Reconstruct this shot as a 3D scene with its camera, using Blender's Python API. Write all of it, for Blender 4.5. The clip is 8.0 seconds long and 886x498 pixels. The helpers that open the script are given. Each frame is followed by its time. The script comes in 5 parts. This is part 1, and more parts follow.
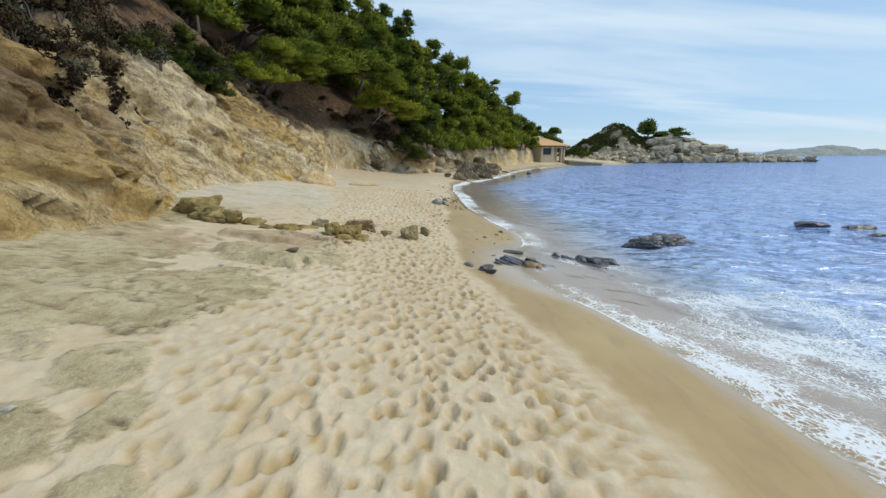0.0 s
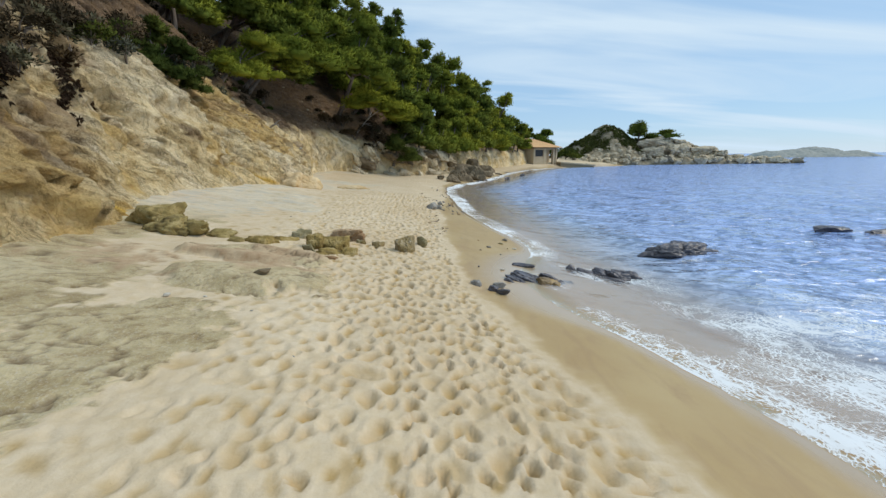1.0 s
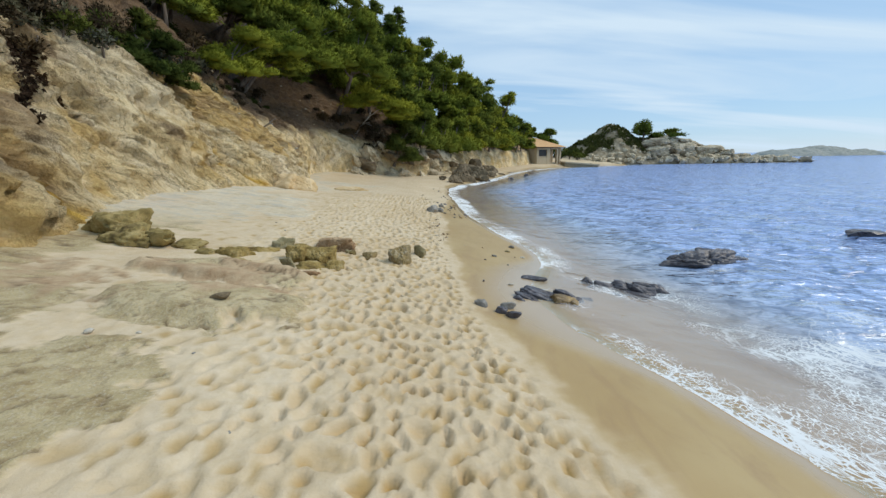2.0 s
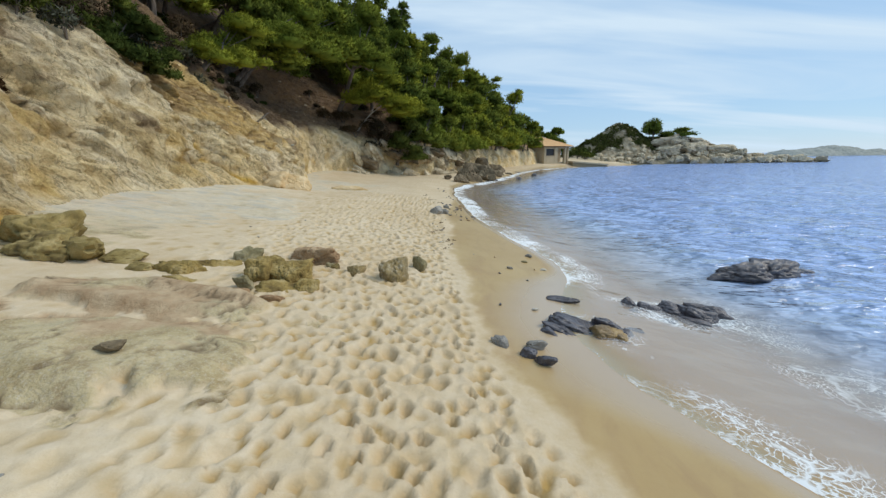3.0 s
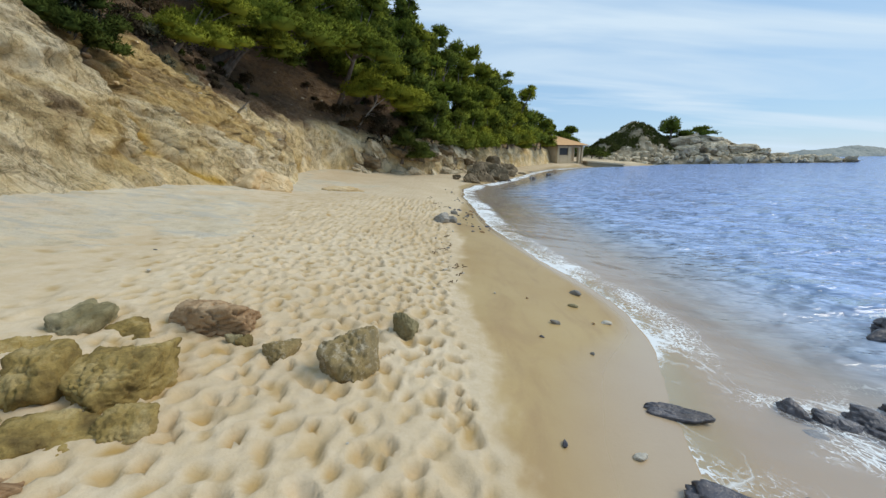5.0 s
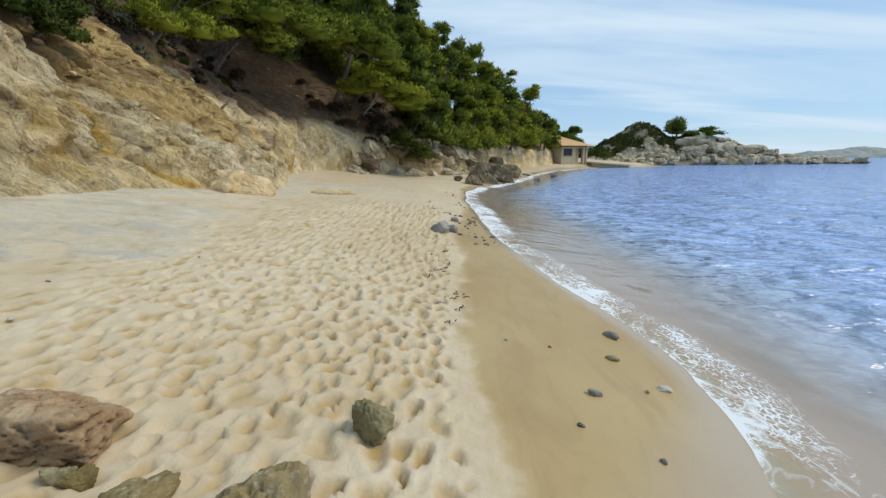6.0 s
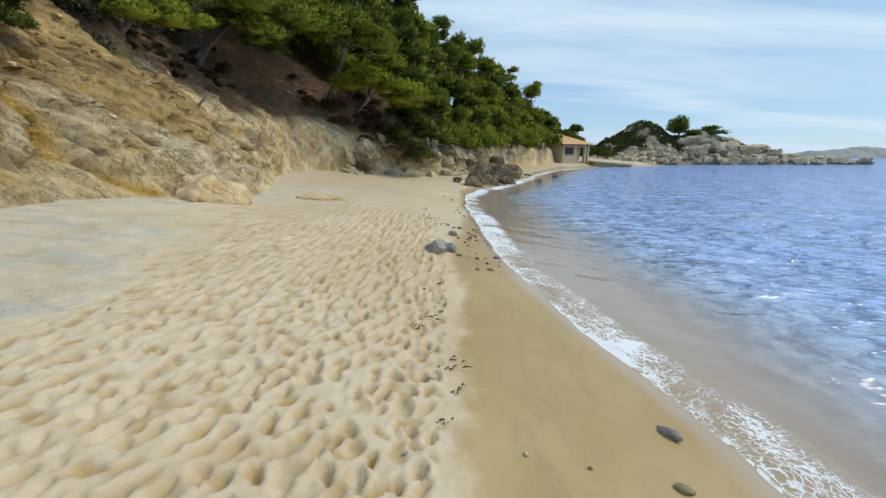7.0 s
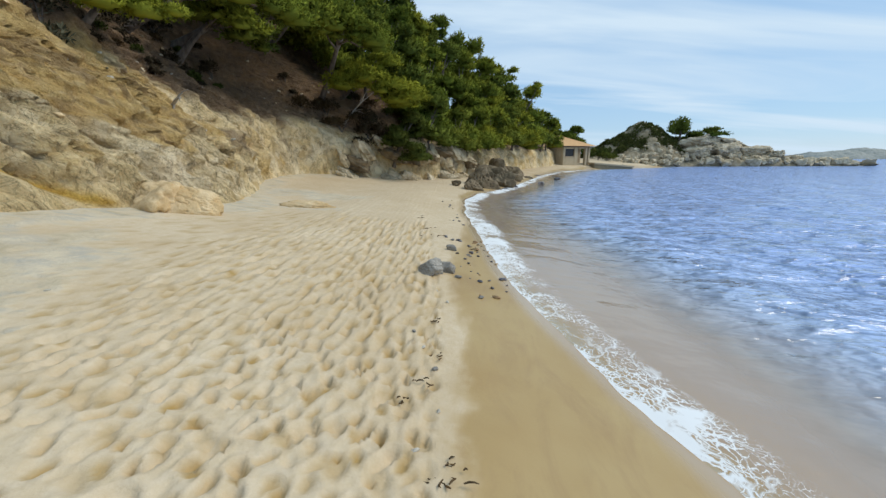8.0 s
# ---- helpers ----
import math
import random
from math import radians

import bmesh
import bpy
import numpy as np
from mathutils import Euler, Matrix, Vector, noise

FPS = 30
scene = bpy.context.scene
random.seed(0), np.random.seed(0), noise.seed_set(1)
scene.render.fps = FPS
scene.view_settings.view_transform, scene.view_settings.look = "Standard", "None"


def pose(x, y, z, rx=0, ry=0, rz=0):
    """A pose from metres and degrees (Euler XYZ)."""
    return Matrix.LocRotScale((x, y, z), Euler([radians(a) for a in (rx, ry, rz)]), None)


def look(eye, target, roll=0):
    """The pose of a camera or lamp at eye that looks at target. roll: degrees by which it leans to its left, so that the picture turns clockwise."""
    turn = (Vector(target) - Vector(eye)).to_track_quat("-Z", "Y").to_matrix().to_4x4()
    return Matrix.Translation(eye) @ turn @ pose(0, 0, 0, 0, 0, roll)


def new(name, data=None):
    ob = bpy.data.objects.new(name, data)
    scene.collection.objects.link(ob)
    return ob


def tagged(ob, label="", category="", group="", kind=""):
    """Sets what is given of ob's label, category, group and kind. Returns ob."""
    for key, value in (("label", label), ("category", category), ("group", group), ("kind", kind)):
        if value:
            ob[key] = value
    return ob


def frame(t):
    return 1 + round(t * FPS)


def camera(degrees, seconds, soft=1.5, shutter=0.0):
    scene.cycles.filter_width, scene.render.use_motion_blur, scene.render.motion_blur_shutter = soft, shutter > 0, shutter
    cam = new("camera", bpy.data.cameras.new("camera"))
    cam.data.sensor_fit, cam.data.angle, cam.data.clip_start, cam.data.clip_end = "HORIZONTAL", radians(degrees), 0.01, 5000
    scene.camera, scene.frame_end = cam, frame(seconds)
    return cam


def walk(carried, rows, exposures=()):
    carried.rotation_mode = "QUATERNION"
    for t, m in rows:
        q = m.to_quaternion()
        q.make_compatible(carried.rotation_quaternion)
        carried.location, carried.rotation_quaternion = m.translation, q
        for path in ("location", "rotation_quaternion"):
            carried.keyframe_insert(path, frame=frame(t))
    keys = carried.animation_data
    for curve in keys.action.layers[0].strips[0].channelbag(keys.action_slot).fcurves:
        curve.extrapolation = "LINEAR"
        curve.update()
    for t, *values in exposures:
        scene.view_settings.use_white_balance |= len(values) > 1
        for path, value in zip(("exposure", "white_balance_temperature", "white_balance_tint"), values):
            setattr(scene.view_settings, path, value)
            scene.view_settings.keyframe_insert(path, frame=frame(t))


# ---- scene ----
cam = camera(99.3, 8.0, soft=1.4)
PATH = [
    (0, (0.036, -0.026, 2.099), (0.022, 1.913, 1.611), -0.5),
    (0.5, (-0.018, 0.395, 2.096), (-0.013, 2.336, 1.613), -0.7),
    (1, (-0.117, 0.882, 2.066), (-0.085, 2.824, 1.588), -0.6),
    (1.5, (-0.088, 1.198, 2.075), (-0.06, 3.14, 1.598), -0.7),
    (3, (-0.055, 2.755, 1.925), (-0.063, 4.697, 1.45), -0.8),
    (3.5, (-0.051, 3.284, 1.898), (-0.074, 5.226, 1.421), -0.7),
    (4, (-0.034, 3.81, 1.866), (-0.08, 5.752, 1.388), -0.7),
    (4.5, (-0.036, 4.353, 1.812), (-0.084, 6.295, 1.335), -0.7),
    (6, (0.011, 5.942, 1.788), (-0.051, 7.884, 1.317), -0.6),
    (6.5, (0.015, 6.475, 1.872), (-0.042, 8.416, 1.393), -0.4),
    (7, (0.021, 6.984, 1.962), (-0.034, 8.923, 1.475), -0.2),
    (7.5, (0.026, 7.474, 1.988), (-0.028, 9.414, 1.505), -0.2),
    (8, (0.034, 7.963, 1.981), (-0.017, 9.905, 1.503), -0.3),
]
walk(cam, [(t, look(eye, target, roll)) for t, eye, target, roll in PATH])

# ---------------------------------------------------------------- sky and sun
SUN_DIR = Vector((0.72, 0.05, 0.69)).normalized()
world = bpy.data.worlds.new("world")
scene.world = world
world.use_nodes = True
wn, wl = world.node_tree.nodes, world.node_tree.links
wn.clear()


def wnode(kind, **sets):
    n = wn.new(kind)
    for k, v in sets.items():
        n.inputs[k].default_value = v
    return n


w_sky = wn.new("ShaderNodeTexSky")
w_sky.sky_type = "NISHITA"
w_sky.sun_disc = False
w_sky.sun_elevation = math.asin(SUN_DIR.z)
w_sky.sun_rotation = math.atan2(SUN_DIR.x, SUN_DIR.y)
w_sky.air_density, w_sky.dust_density, w_sky.ozone_density = 1.0, 0.0, 2.0
w_geo = wn.new("ShaderNodeTexCoord")
w_sep = wn.new("ShaderNodeSeparateXYZ")
wl.new(w_geo.outputs["Generated"], w_sep.inputs[0])
w_up = wn.new("ShaderNodeMath")
w_up.operation = "MAXIMUM"
w_up.inputs[1].default_value = 0.0
wl.new(w_sep.outputs["Z"], w_up.inputs[0])
w_up2 = wn.new("ShaderNodeMath")
w_up2.operation = "ADD"
w_up2.inputs[1].default_value = 0.14
wl.new(w_up.outputs[0], w_up2.inputs[0])
w_px = wn.new("ShaderNodeMath")
w_px.operation = "DIVIDE"
wl.new(w_sep.outputs["X"], w_px.inputs[0])
wl.new(w_up2.outputs[0], w_px.inputs[1])
w_py = wn.new("ShaderNodeMath")
w_py.operation = "DIVIDE"
wl.new(w_sep.outputs["Y"], w_py.inputs[0])
wl.new(w_up2.outputs[0], w_py.inputs[1])
w_vec = wn.new("ShaderNodeCombineXYZ")
wl.new(w_px.outputs[0], w_vec.inputs[0])
wl.new(w_py.outputs[0], w_vec.inputs[1])
w_map = wn.new("ShaderNodeMapping")
w_map.inputs["Rotation"].default_value = (0, 0, radians(-32))
w_map.inputs["Scale"].default_value = (0.26, 0.95, 1.0)
w_map.inputs["Location"].default_value = (1.7, 2.6, 0.0)
wl.new(w_vec.outputs[0], w_map.inputs["Vector"])
w_noise = wnode("ShaderNodeTexNoise", Scale=1.1, Detail=6.0, Roughness=0.5, Distortion=0.9)
wl.new(w_map.outputs[0], w_noise.inputs["Vector"])
w_ramp = wn.new("ShaderNodeValToRGB")
w_ramp.color_ramp.elements[0].position, w_ramp.color_ramp.elements[0].color = 0.45, (0.0, 0.0, 0.0, 1)
w_ramp.color_ramp.elements[1].position, w_ramp.color_ramp.elements[1].color = 0.68, (1.0, 1.0, 1.0, 1)
wl.new(w_noise.outputs["Fac"], w_ramp.inputs["Fac"])
w_mix = wn.new("ShaderNodeMixRGB")
w_mix.inputs["Color2"].default_value = (5.0, 6.2, 7.3, 1)
wl.new(w_ramp.outputs["Color"], w_mix.inputs["Fac"])
w_haze = wn.new("ShaderNodeMixRGB")
w_haze.inputs["Fac"].default_value = 0.75
w_haze.inputs["Color2"].default_value = (2.9, 4.6, 6.6, 1)
wl.new(w_sky.outputs["Color"], w_haze.inputs["Color1"])
wl.new(w_haze.outputs[0], w_mix.inputs["Color1"])
w_bg = wnode("ShaderNodeBackground", Strength=0.11)
wl.new(w_mix.outputs[0], w_bg.inputs["Color"])
w_out = wn.new("ShaderNodeOutputWorld")
wl.new(w_bg.outputs[0], w_out.inputs["Surface"])

sun_data = bpy.data.lights.new("sun", "SUN")
sun_data.energy, sun_data.angle, sun_data.color = 1.75, radians(30), (1.0, 0.92, 0.78)
sun = new("sun", sun_data)
sun.matrix_world = look((0, 0, 60), Vector((0, 0, 60)) - SUN_DIR)
scene.view_settings.exposure = 0.22


# ---------------------------------------------------------------- shader helper
class Mat:
    """A node material under construction."""

    def __init__(self, name):
        self.m = bpy.data.materials.new(name)
        self.m.use_nodes = True
        self.t = self.m.node_tree
        self.t.nodes.clear()

    def node(self, kind, props=None, **inputs):
        n = self.t.nodes.new(kind)
        for k, v in (props or {}).items():
            if k == "operation":
                n.operation = v
            elif k == "feature":
                n.feature = v
            elif k == "attribute_name":
                n.attribute_name = v
            elif k == "blend_type":
                n.blend_type = v
            elif k == "distance":
                n.distance = v
        for k, v in inputs.items():
            self.put(n, k.replace("_", " "), v)
        return n

    def put(self, n, key, v):
        socket = n.inputs[int(key[1:])] if key[0] == "i" and key[1:].isdigit() else n.inputs[key]
        if isinstance(v, bpy.types.NodeSocket):
            self.t.links.new(v, socket)
        else:
            socket.default_value = v

    def coords(self, scale=(1, 1, 1), space="Object"):
        c = self.node("ShaderNodeTexCoord").outputs[space]
        return self.node("ShaderNodeMapping", Vector=c, Scale=scale).outputs[0] if scale != (1, 1, 1) else c

    def noise(self, scale, detail=5.0, rough=0.55, vec=None, dist=0.0):
        n = self.node("ShaderNodeTexNoise", Scale=scale, Detail=detail, Roughness=rough, Distortion=dist)
        self.put(n, "Vector", vec if vec is not None else self.coords())
        return n.outputs["Fac"]

    def ramp(self, fac, stops):
        r = self.node("ShaderNodeValToRGB")
        e = r.color_ramp.elements
        while len(e) < len(stops):
            e.new(0.5)
        for el, (p, c) in zip(e, stops):
            el.position = p
            el.color = (c, c, c, 1) if isinstance(c, (int, float)) else (*c, 1)
        self.put(r, "Fac", fac)
        return r.outputs["Color"]

    def mix(self, fac, a, b, kind="MIX"):
        n = self.node("ShaderNodeMixRGB", {"blend_type": kind})
        for k, v in (("Fac", fac), ("Color1", a), ("Color2", b)):
            self.put(n, k, (*v, 1) if isinstance(v, tuple) else v)
        return n.outputs[0]

    def math(self, op, a, b=0.0, c=0.0):
        n = self.node("ShaderNodeMath", {"operation": op})
        for k, v in enumerate((a, b, c)):
            self.put(n, f"i{k}", v)
        return n.outputs[0]

    def attr(self, name):
        return self.node("ShaderNodeAttribute", {"attribute_name": name}).outputs["Fac"]

    def bump(self, height, strength, dist, normal=None):
        n = self.node("ShaderNodeBump", Strength=strength, Distance=dist, Height=height)
        if normal is not None:
            self.put(n, "Normal", normal)
        return n.outputs[0]

    def end(self, color, rough=0.8, normal=None, **more):
        p = self.node("ShaderNodeBsdfPrincipled")
        self.put(p, "Base Color", (*color, 1) if isinstance(color, tuple) else color)
        self.put(p, "Roughness", rough)
        if normal is not None:
            self.put(p, "Normal", normal)
        for k, v in more.items():
            self.put(p, k.replace("_", " "), v)
        return self.out(p.outputs[0])

    def out(self, shader):
        o = self.node("ShaderNodeOutputMaterial")
        self.t.links.new(shader, o.inputs["Surface"])
        return self.m


# ---------------------------------------------------------------- numeric noise for land forms
rng = np.random.default_rng(7)
PERM = rng.permutation(512)
GRAD = rng.normal(size=(512, 3))
GRAD /= np.linalg.norm(GRAD, axis=1)[:, None]


def pnoise(x, y, z=0.0):
    """Gradient noise in about -0.7 to 0.7 on arrays."""
    x, y, z = np.broadcast_arrays(np.asarray(x, float), np.asarray(y, float), np.asarray(z, float))
    xi, yi, zi = (np.floor(v).astype(int) for v in (x, y, z))
    xf, yf, zf = x - xi, y - yi, z - zi
    fade = lambda t: t * t * t * (t * (t * 6 - 15) + 10)
    u, v, w = fade(xf), fade(yf), fade(zf)
    total = np.zeros(x.shape)
    for i in (0, 1):
        for j in (0, 1):
            for k in (0, 1):
                h = PERM[(PERM[(PERM[(xi + i) & 511] + yi + j) & 511] + zi + k) & 511]
                g = GRAD[h]
                dot = g[..., 0] * (xf - i) + g[..., 1] * (yf - j) + g[..., 2] * (zf - k)
                total += dot * (u if i else 1 - u) * (v if j else 1 - v) * (w if k else 1 - w)
    return total


def fbm(x, y, z=0.0, octaves=4, gain=0.5):
    total, amp = 0.0, 1.0
    for n in range(octaves):
        f = 2.03**n
        total = total + amp * pnoise(x * f + 17.3 * n, y * f + 5.1 * n, np.asarray(z) * f + 9.7 * n)
        amp *= gain
    return total


def smooth(a, b, x):
    t = np.clip((x - a) / (b - a), 0, 1)
    return t * t * (3 - 2 * t)


def curve(pairs):
    xs, ys = np.array(pairs, float).T

    def f(v):
        """Smoothed line through the pairs."""
        w = 0.35
        return (np.interp(v - w, xs, ys) + 2 * np.interp(v, xs, ys) + np.interp(v + w, xs, ys)) / 4

    return f


# shore lines, as x over y: berm edge, edge of the swash, foot of the cliff
berm_x = curve([(-20, 1.6), (0, 1.45), (1.5, 1.35), (2.6, 1.15), (3.9, 0.72), (5.4, 0.27), (6.6, 0.18), (8, 0.03), (10, -0.03), (11.5, 0), (13.7, -0.24), (20, -0.6), (25, -0.5), (27, 0.2), (30, 1.6), (36, 4), (44, 7.0), (50, 9.6), (56, 12.4), (60, 14.8), (64, 17.8), (68, 23), (72, 32), (90, 40), (400, 60)])
swash_x = curve([(-40, 2.7), (0, 2.6), (1.8, 2.5), (2.6, 2.35), (3.5, 2.15), (4.4, 1.75), (5.2, 1.30), (6.2, 1.05), (7.2, 1.40), (8.1, 1.82), (9, 1.80), (10.2, 1.42), (11.7, 1.0), (13.5, 0.74), (15.5, 0.64), (19, 0.42), (23, 0.50), (26, 1.2), (30, 3.2), (36, 5.5), (44, 8.4), (50, 11.2), (56, 14.4), (60, 17), (64, 20.4), (68, 26), (72, 35), (90, 42), (400, 62)])
foot_x = curve([(-80, -3.4), (-6, -4.3), (2, -4.7), (5, -4.75), (6.4, -4.75), (7.2, -5.2), (8.2, -5.8), (10, -6.15), (11.3, -5.85), (13, -5.9), (14.5, -5.5), (16, -5.2), (18, -5.5), (20, -6.2), (22, -7.0), (24, -7.4), (26, -7.05), (27.5, -5.8), (28.5, -4.5), (30, -2.2), (33, 0.2), (36, 2.0), (44, 5.6), (50, 8.0), (56, 10.8), (60, 12.8), (64, 14.6), (70, 17), (90, 24)])
slope_u = np.array([-400, -12, -7, -4.7, -3.4, -2.1, -1.6, -1.0, -0.5, 0.0, 0.5, 1.3, 2.2, 3.0, 6, 15, 60, 4000])
slope_z = np.array([2.4, 1.75, 1.5, 1.12, 0.93, 0.76, 0.68, 0.59, 0.52, 0.43, 0.36, 0.25, 0.10, -0.06, -0.5, -1.2, -4.0, -8.0])


def sand_z(x, y):
    """Height of the smooth sand and sea bed."""
    u = x - berm_x(y)
    z = 0.0
    for k in (-0.18, 0, 0.18):
        z = z + np.interp(u + k, slope_u, slope_z) / 3
    flat = smooth(12, 19, y) * 0.28 * smooth(-0.5, -4, u)
    return z - flat + 0.03 * fbm(x * 0.35, y * 0.3, 3.3, 2)


def graded(lo, hi, step, far_lo, far_hi, grow=1.08):
    """Even steps from lo to hi, then ever longer ones out to the far ends."""
    mid = np.arange(lo, hi + step / 2, step)
    ends = []
    for start, far, sign in ((lo, far_lo, -1), (hi, far_hi, 1)):
        out, s, v = [], step, start
        while (v - far) * sign < 0:
            s *= grow
            v += sign * s
            out.append(v)
        ends.append(out)
    return np.array(ends[0][::-1] + list(mid) + ends[1])


def sheet(name, X, Y, Z, material, attrs=None):
    """A mesh from a grid of places, with point attributes."""
    n, m = X.shape
    me = bpy.data.meshes.new(name)
    idx = np.arange(n * m).reshape(n, m)
    quads = np.stack([idx[:-1, :-1], idx[1:, :-1], idx[1:, 1:], idx[:-1, 1:]], -1).reshape(-1, 4)
    me.vertices.add(n * m)
    me.vertices.foreach_set("co", np.stack([X, Y, Z], -1).astype(np.float32).ravel())
    me.loops.add(len(quads) * 4)
    me.loops.foreach_set("vertex_index", quads.astype(np.int32).ravel())
    me.polygons.add(len(quads))
    me.polygons.foreach_set("loop_start", (np.arange(len(quads)) * 4).astype(np.int32))
    me.update(calc_edges=True)
    me.polygons.foreach_set("use_smooth", np.ones(len(quads), bool))
    for key, val in (attrs or {}).items():
        a = me.attributes.new(key, "FLOAT", "POINT")
        a.data.foreach_set("value", np.broadcast_to(val, X.shape).astype(np.float32).ravel())
    me.materials.append(material)
    me.validate()
    return new(name, me)


# ---------------------------------------------------------------- materials of the land and the sea
def sand_material():
    k = Mat("sand")
    wet, rock, red = k.attr("wet"), k.attr("rock"), k.attr("red")
    damp, film = k.attr("damp"), k.attr("film")
    big = k.noise(0.7, 4)
    fine = k.noise(9.0, 6, 0.65)
    grain = k.noise(420.0, 2, 0.8)
    dry = k.ramp(big, [(0.3, (0.57, 0.45, 0.30)), (0.7, (0.665, 0.55, 0.395))])
    dry = k.mix(k.ramp(fine, [(0.35, 0.45), (0.65, 0.0)]), dry, (0.50, 0.37, 0.20))
    dry = k.mix(0.25, dry, k.ramp(grain, [(0.3, 0.35), (0.7, 0.75)]), "OVERLAY")
    wetc = k.mix(k.ramp(big, [(0.35, 0), (0.65, 1)]), (0.41, 0.27, 0.105), (0.48, 0.345, 0.155))
    # Most footprint hollows are tinted a darker ochre.
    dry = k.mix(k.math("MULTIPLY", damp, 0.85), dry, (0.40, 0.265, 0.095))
    wetc = k.mix(k.math("MULTIPLY", k.ramp(k.noise(2.2, 6, 0.68, k.coords((1.6, 0.6, 1)), 0.6), [(0.48, 0.0), (0.70, 0.4)]), k.math("SUBTRACT", 1.0, film)), wetc, (0.31, 0.185, 0.085))
    col = k.mix(wet, dry, wetc)
    # Water film: paler and greyer, with the sky's reflection put into the colour.
    col = k.mix(k.math("MULTIPLY", film, 0.6), col, (0.50, 0.395, 0.30))
    stone = k.ramp(k.noise(1.7, 8, 0.66), [(0.25, (0.26, 0.18, 0.085)), (0.42, (0.43, 0.34, 0.18)), (0.55, (0.57, 0.47, 0.28)), (0.75, (0.41, 0.365, 0.24))])
    stone = k.mix(k.ramp(k.noise(9.0, 7, 0.75), [(0.48, 0.0), (0.62, 0.6)]), stone, (0.28, 0.195, 0.095))
    stone = k.mix(k.ramp(k.noise(60.0, 4, 0.75), [(0.5, 0.0), (0.68, 0.6)]), stone, (0.58, 0.52, 0.42))
    stone = k.mix(red, stone, k.ramp(k.noise(6.0, 6, 0.65), [(0.3, (0.38, 0.25, 0.14)), (0.7, (0.58, 0.45, 0.29))]))
    # Shade of the fissures, painted dark brown into the stone colour.
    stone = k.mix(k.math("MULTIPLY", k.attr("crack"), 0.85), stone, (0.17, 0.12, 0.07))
    stone = k.mix(k.math("MULTIPLY", k.attr("pale"), 0.75), stone, k.ramp(k.noise(2.2, 7, 0.66), [(0.32, (0.50, 0.42, 0.29)), (0.48, (0.68, 0.58, 0.42)), (0.56, (0.64, 0.57, 0.45)), (0.68, (0.76, 0.66, 0.49))]))
    stone = k.mix(k.math("MULTIPLY", k.attr("pale"), k.ramp(k.noise(2.4, 6, 0.66, k.coords((0.5, 1.5, 1)), 0.8), [(0.50, 0.0), (0.60, 0.6)])), stone, (0.46, 0.44, 0.38))
    col = k.mix(rock, col, stone)
    rough = k.math("MULTIPLY_ADD", film, -0.33, k.math("MULTIPLY_ADD", wet, -0.45, 0.92))
    flatten = k.math("MULTIPLY_ADD", wet, -0.75, 1.0)
    b1 = k.bump(k.math("MULTIPLY", k.noise(30.0, 5, 0.65), flatten), 0.45, 0.015)
    b1 = k.bump(k.math("MULTIPLY", k.noise(14.0, 6, 0.72), rock), 0.8, 0.028, b1)
    b2 = k.bump(grain, 0.25, 0.002, b1)
    return k.end(col, rough, b2, Specular_IOR_Level=k.math("MULTIPLY_ADD", film, 0.5, k.math("MULTIPLY_ADD", wet, 0.3, 0.15)))


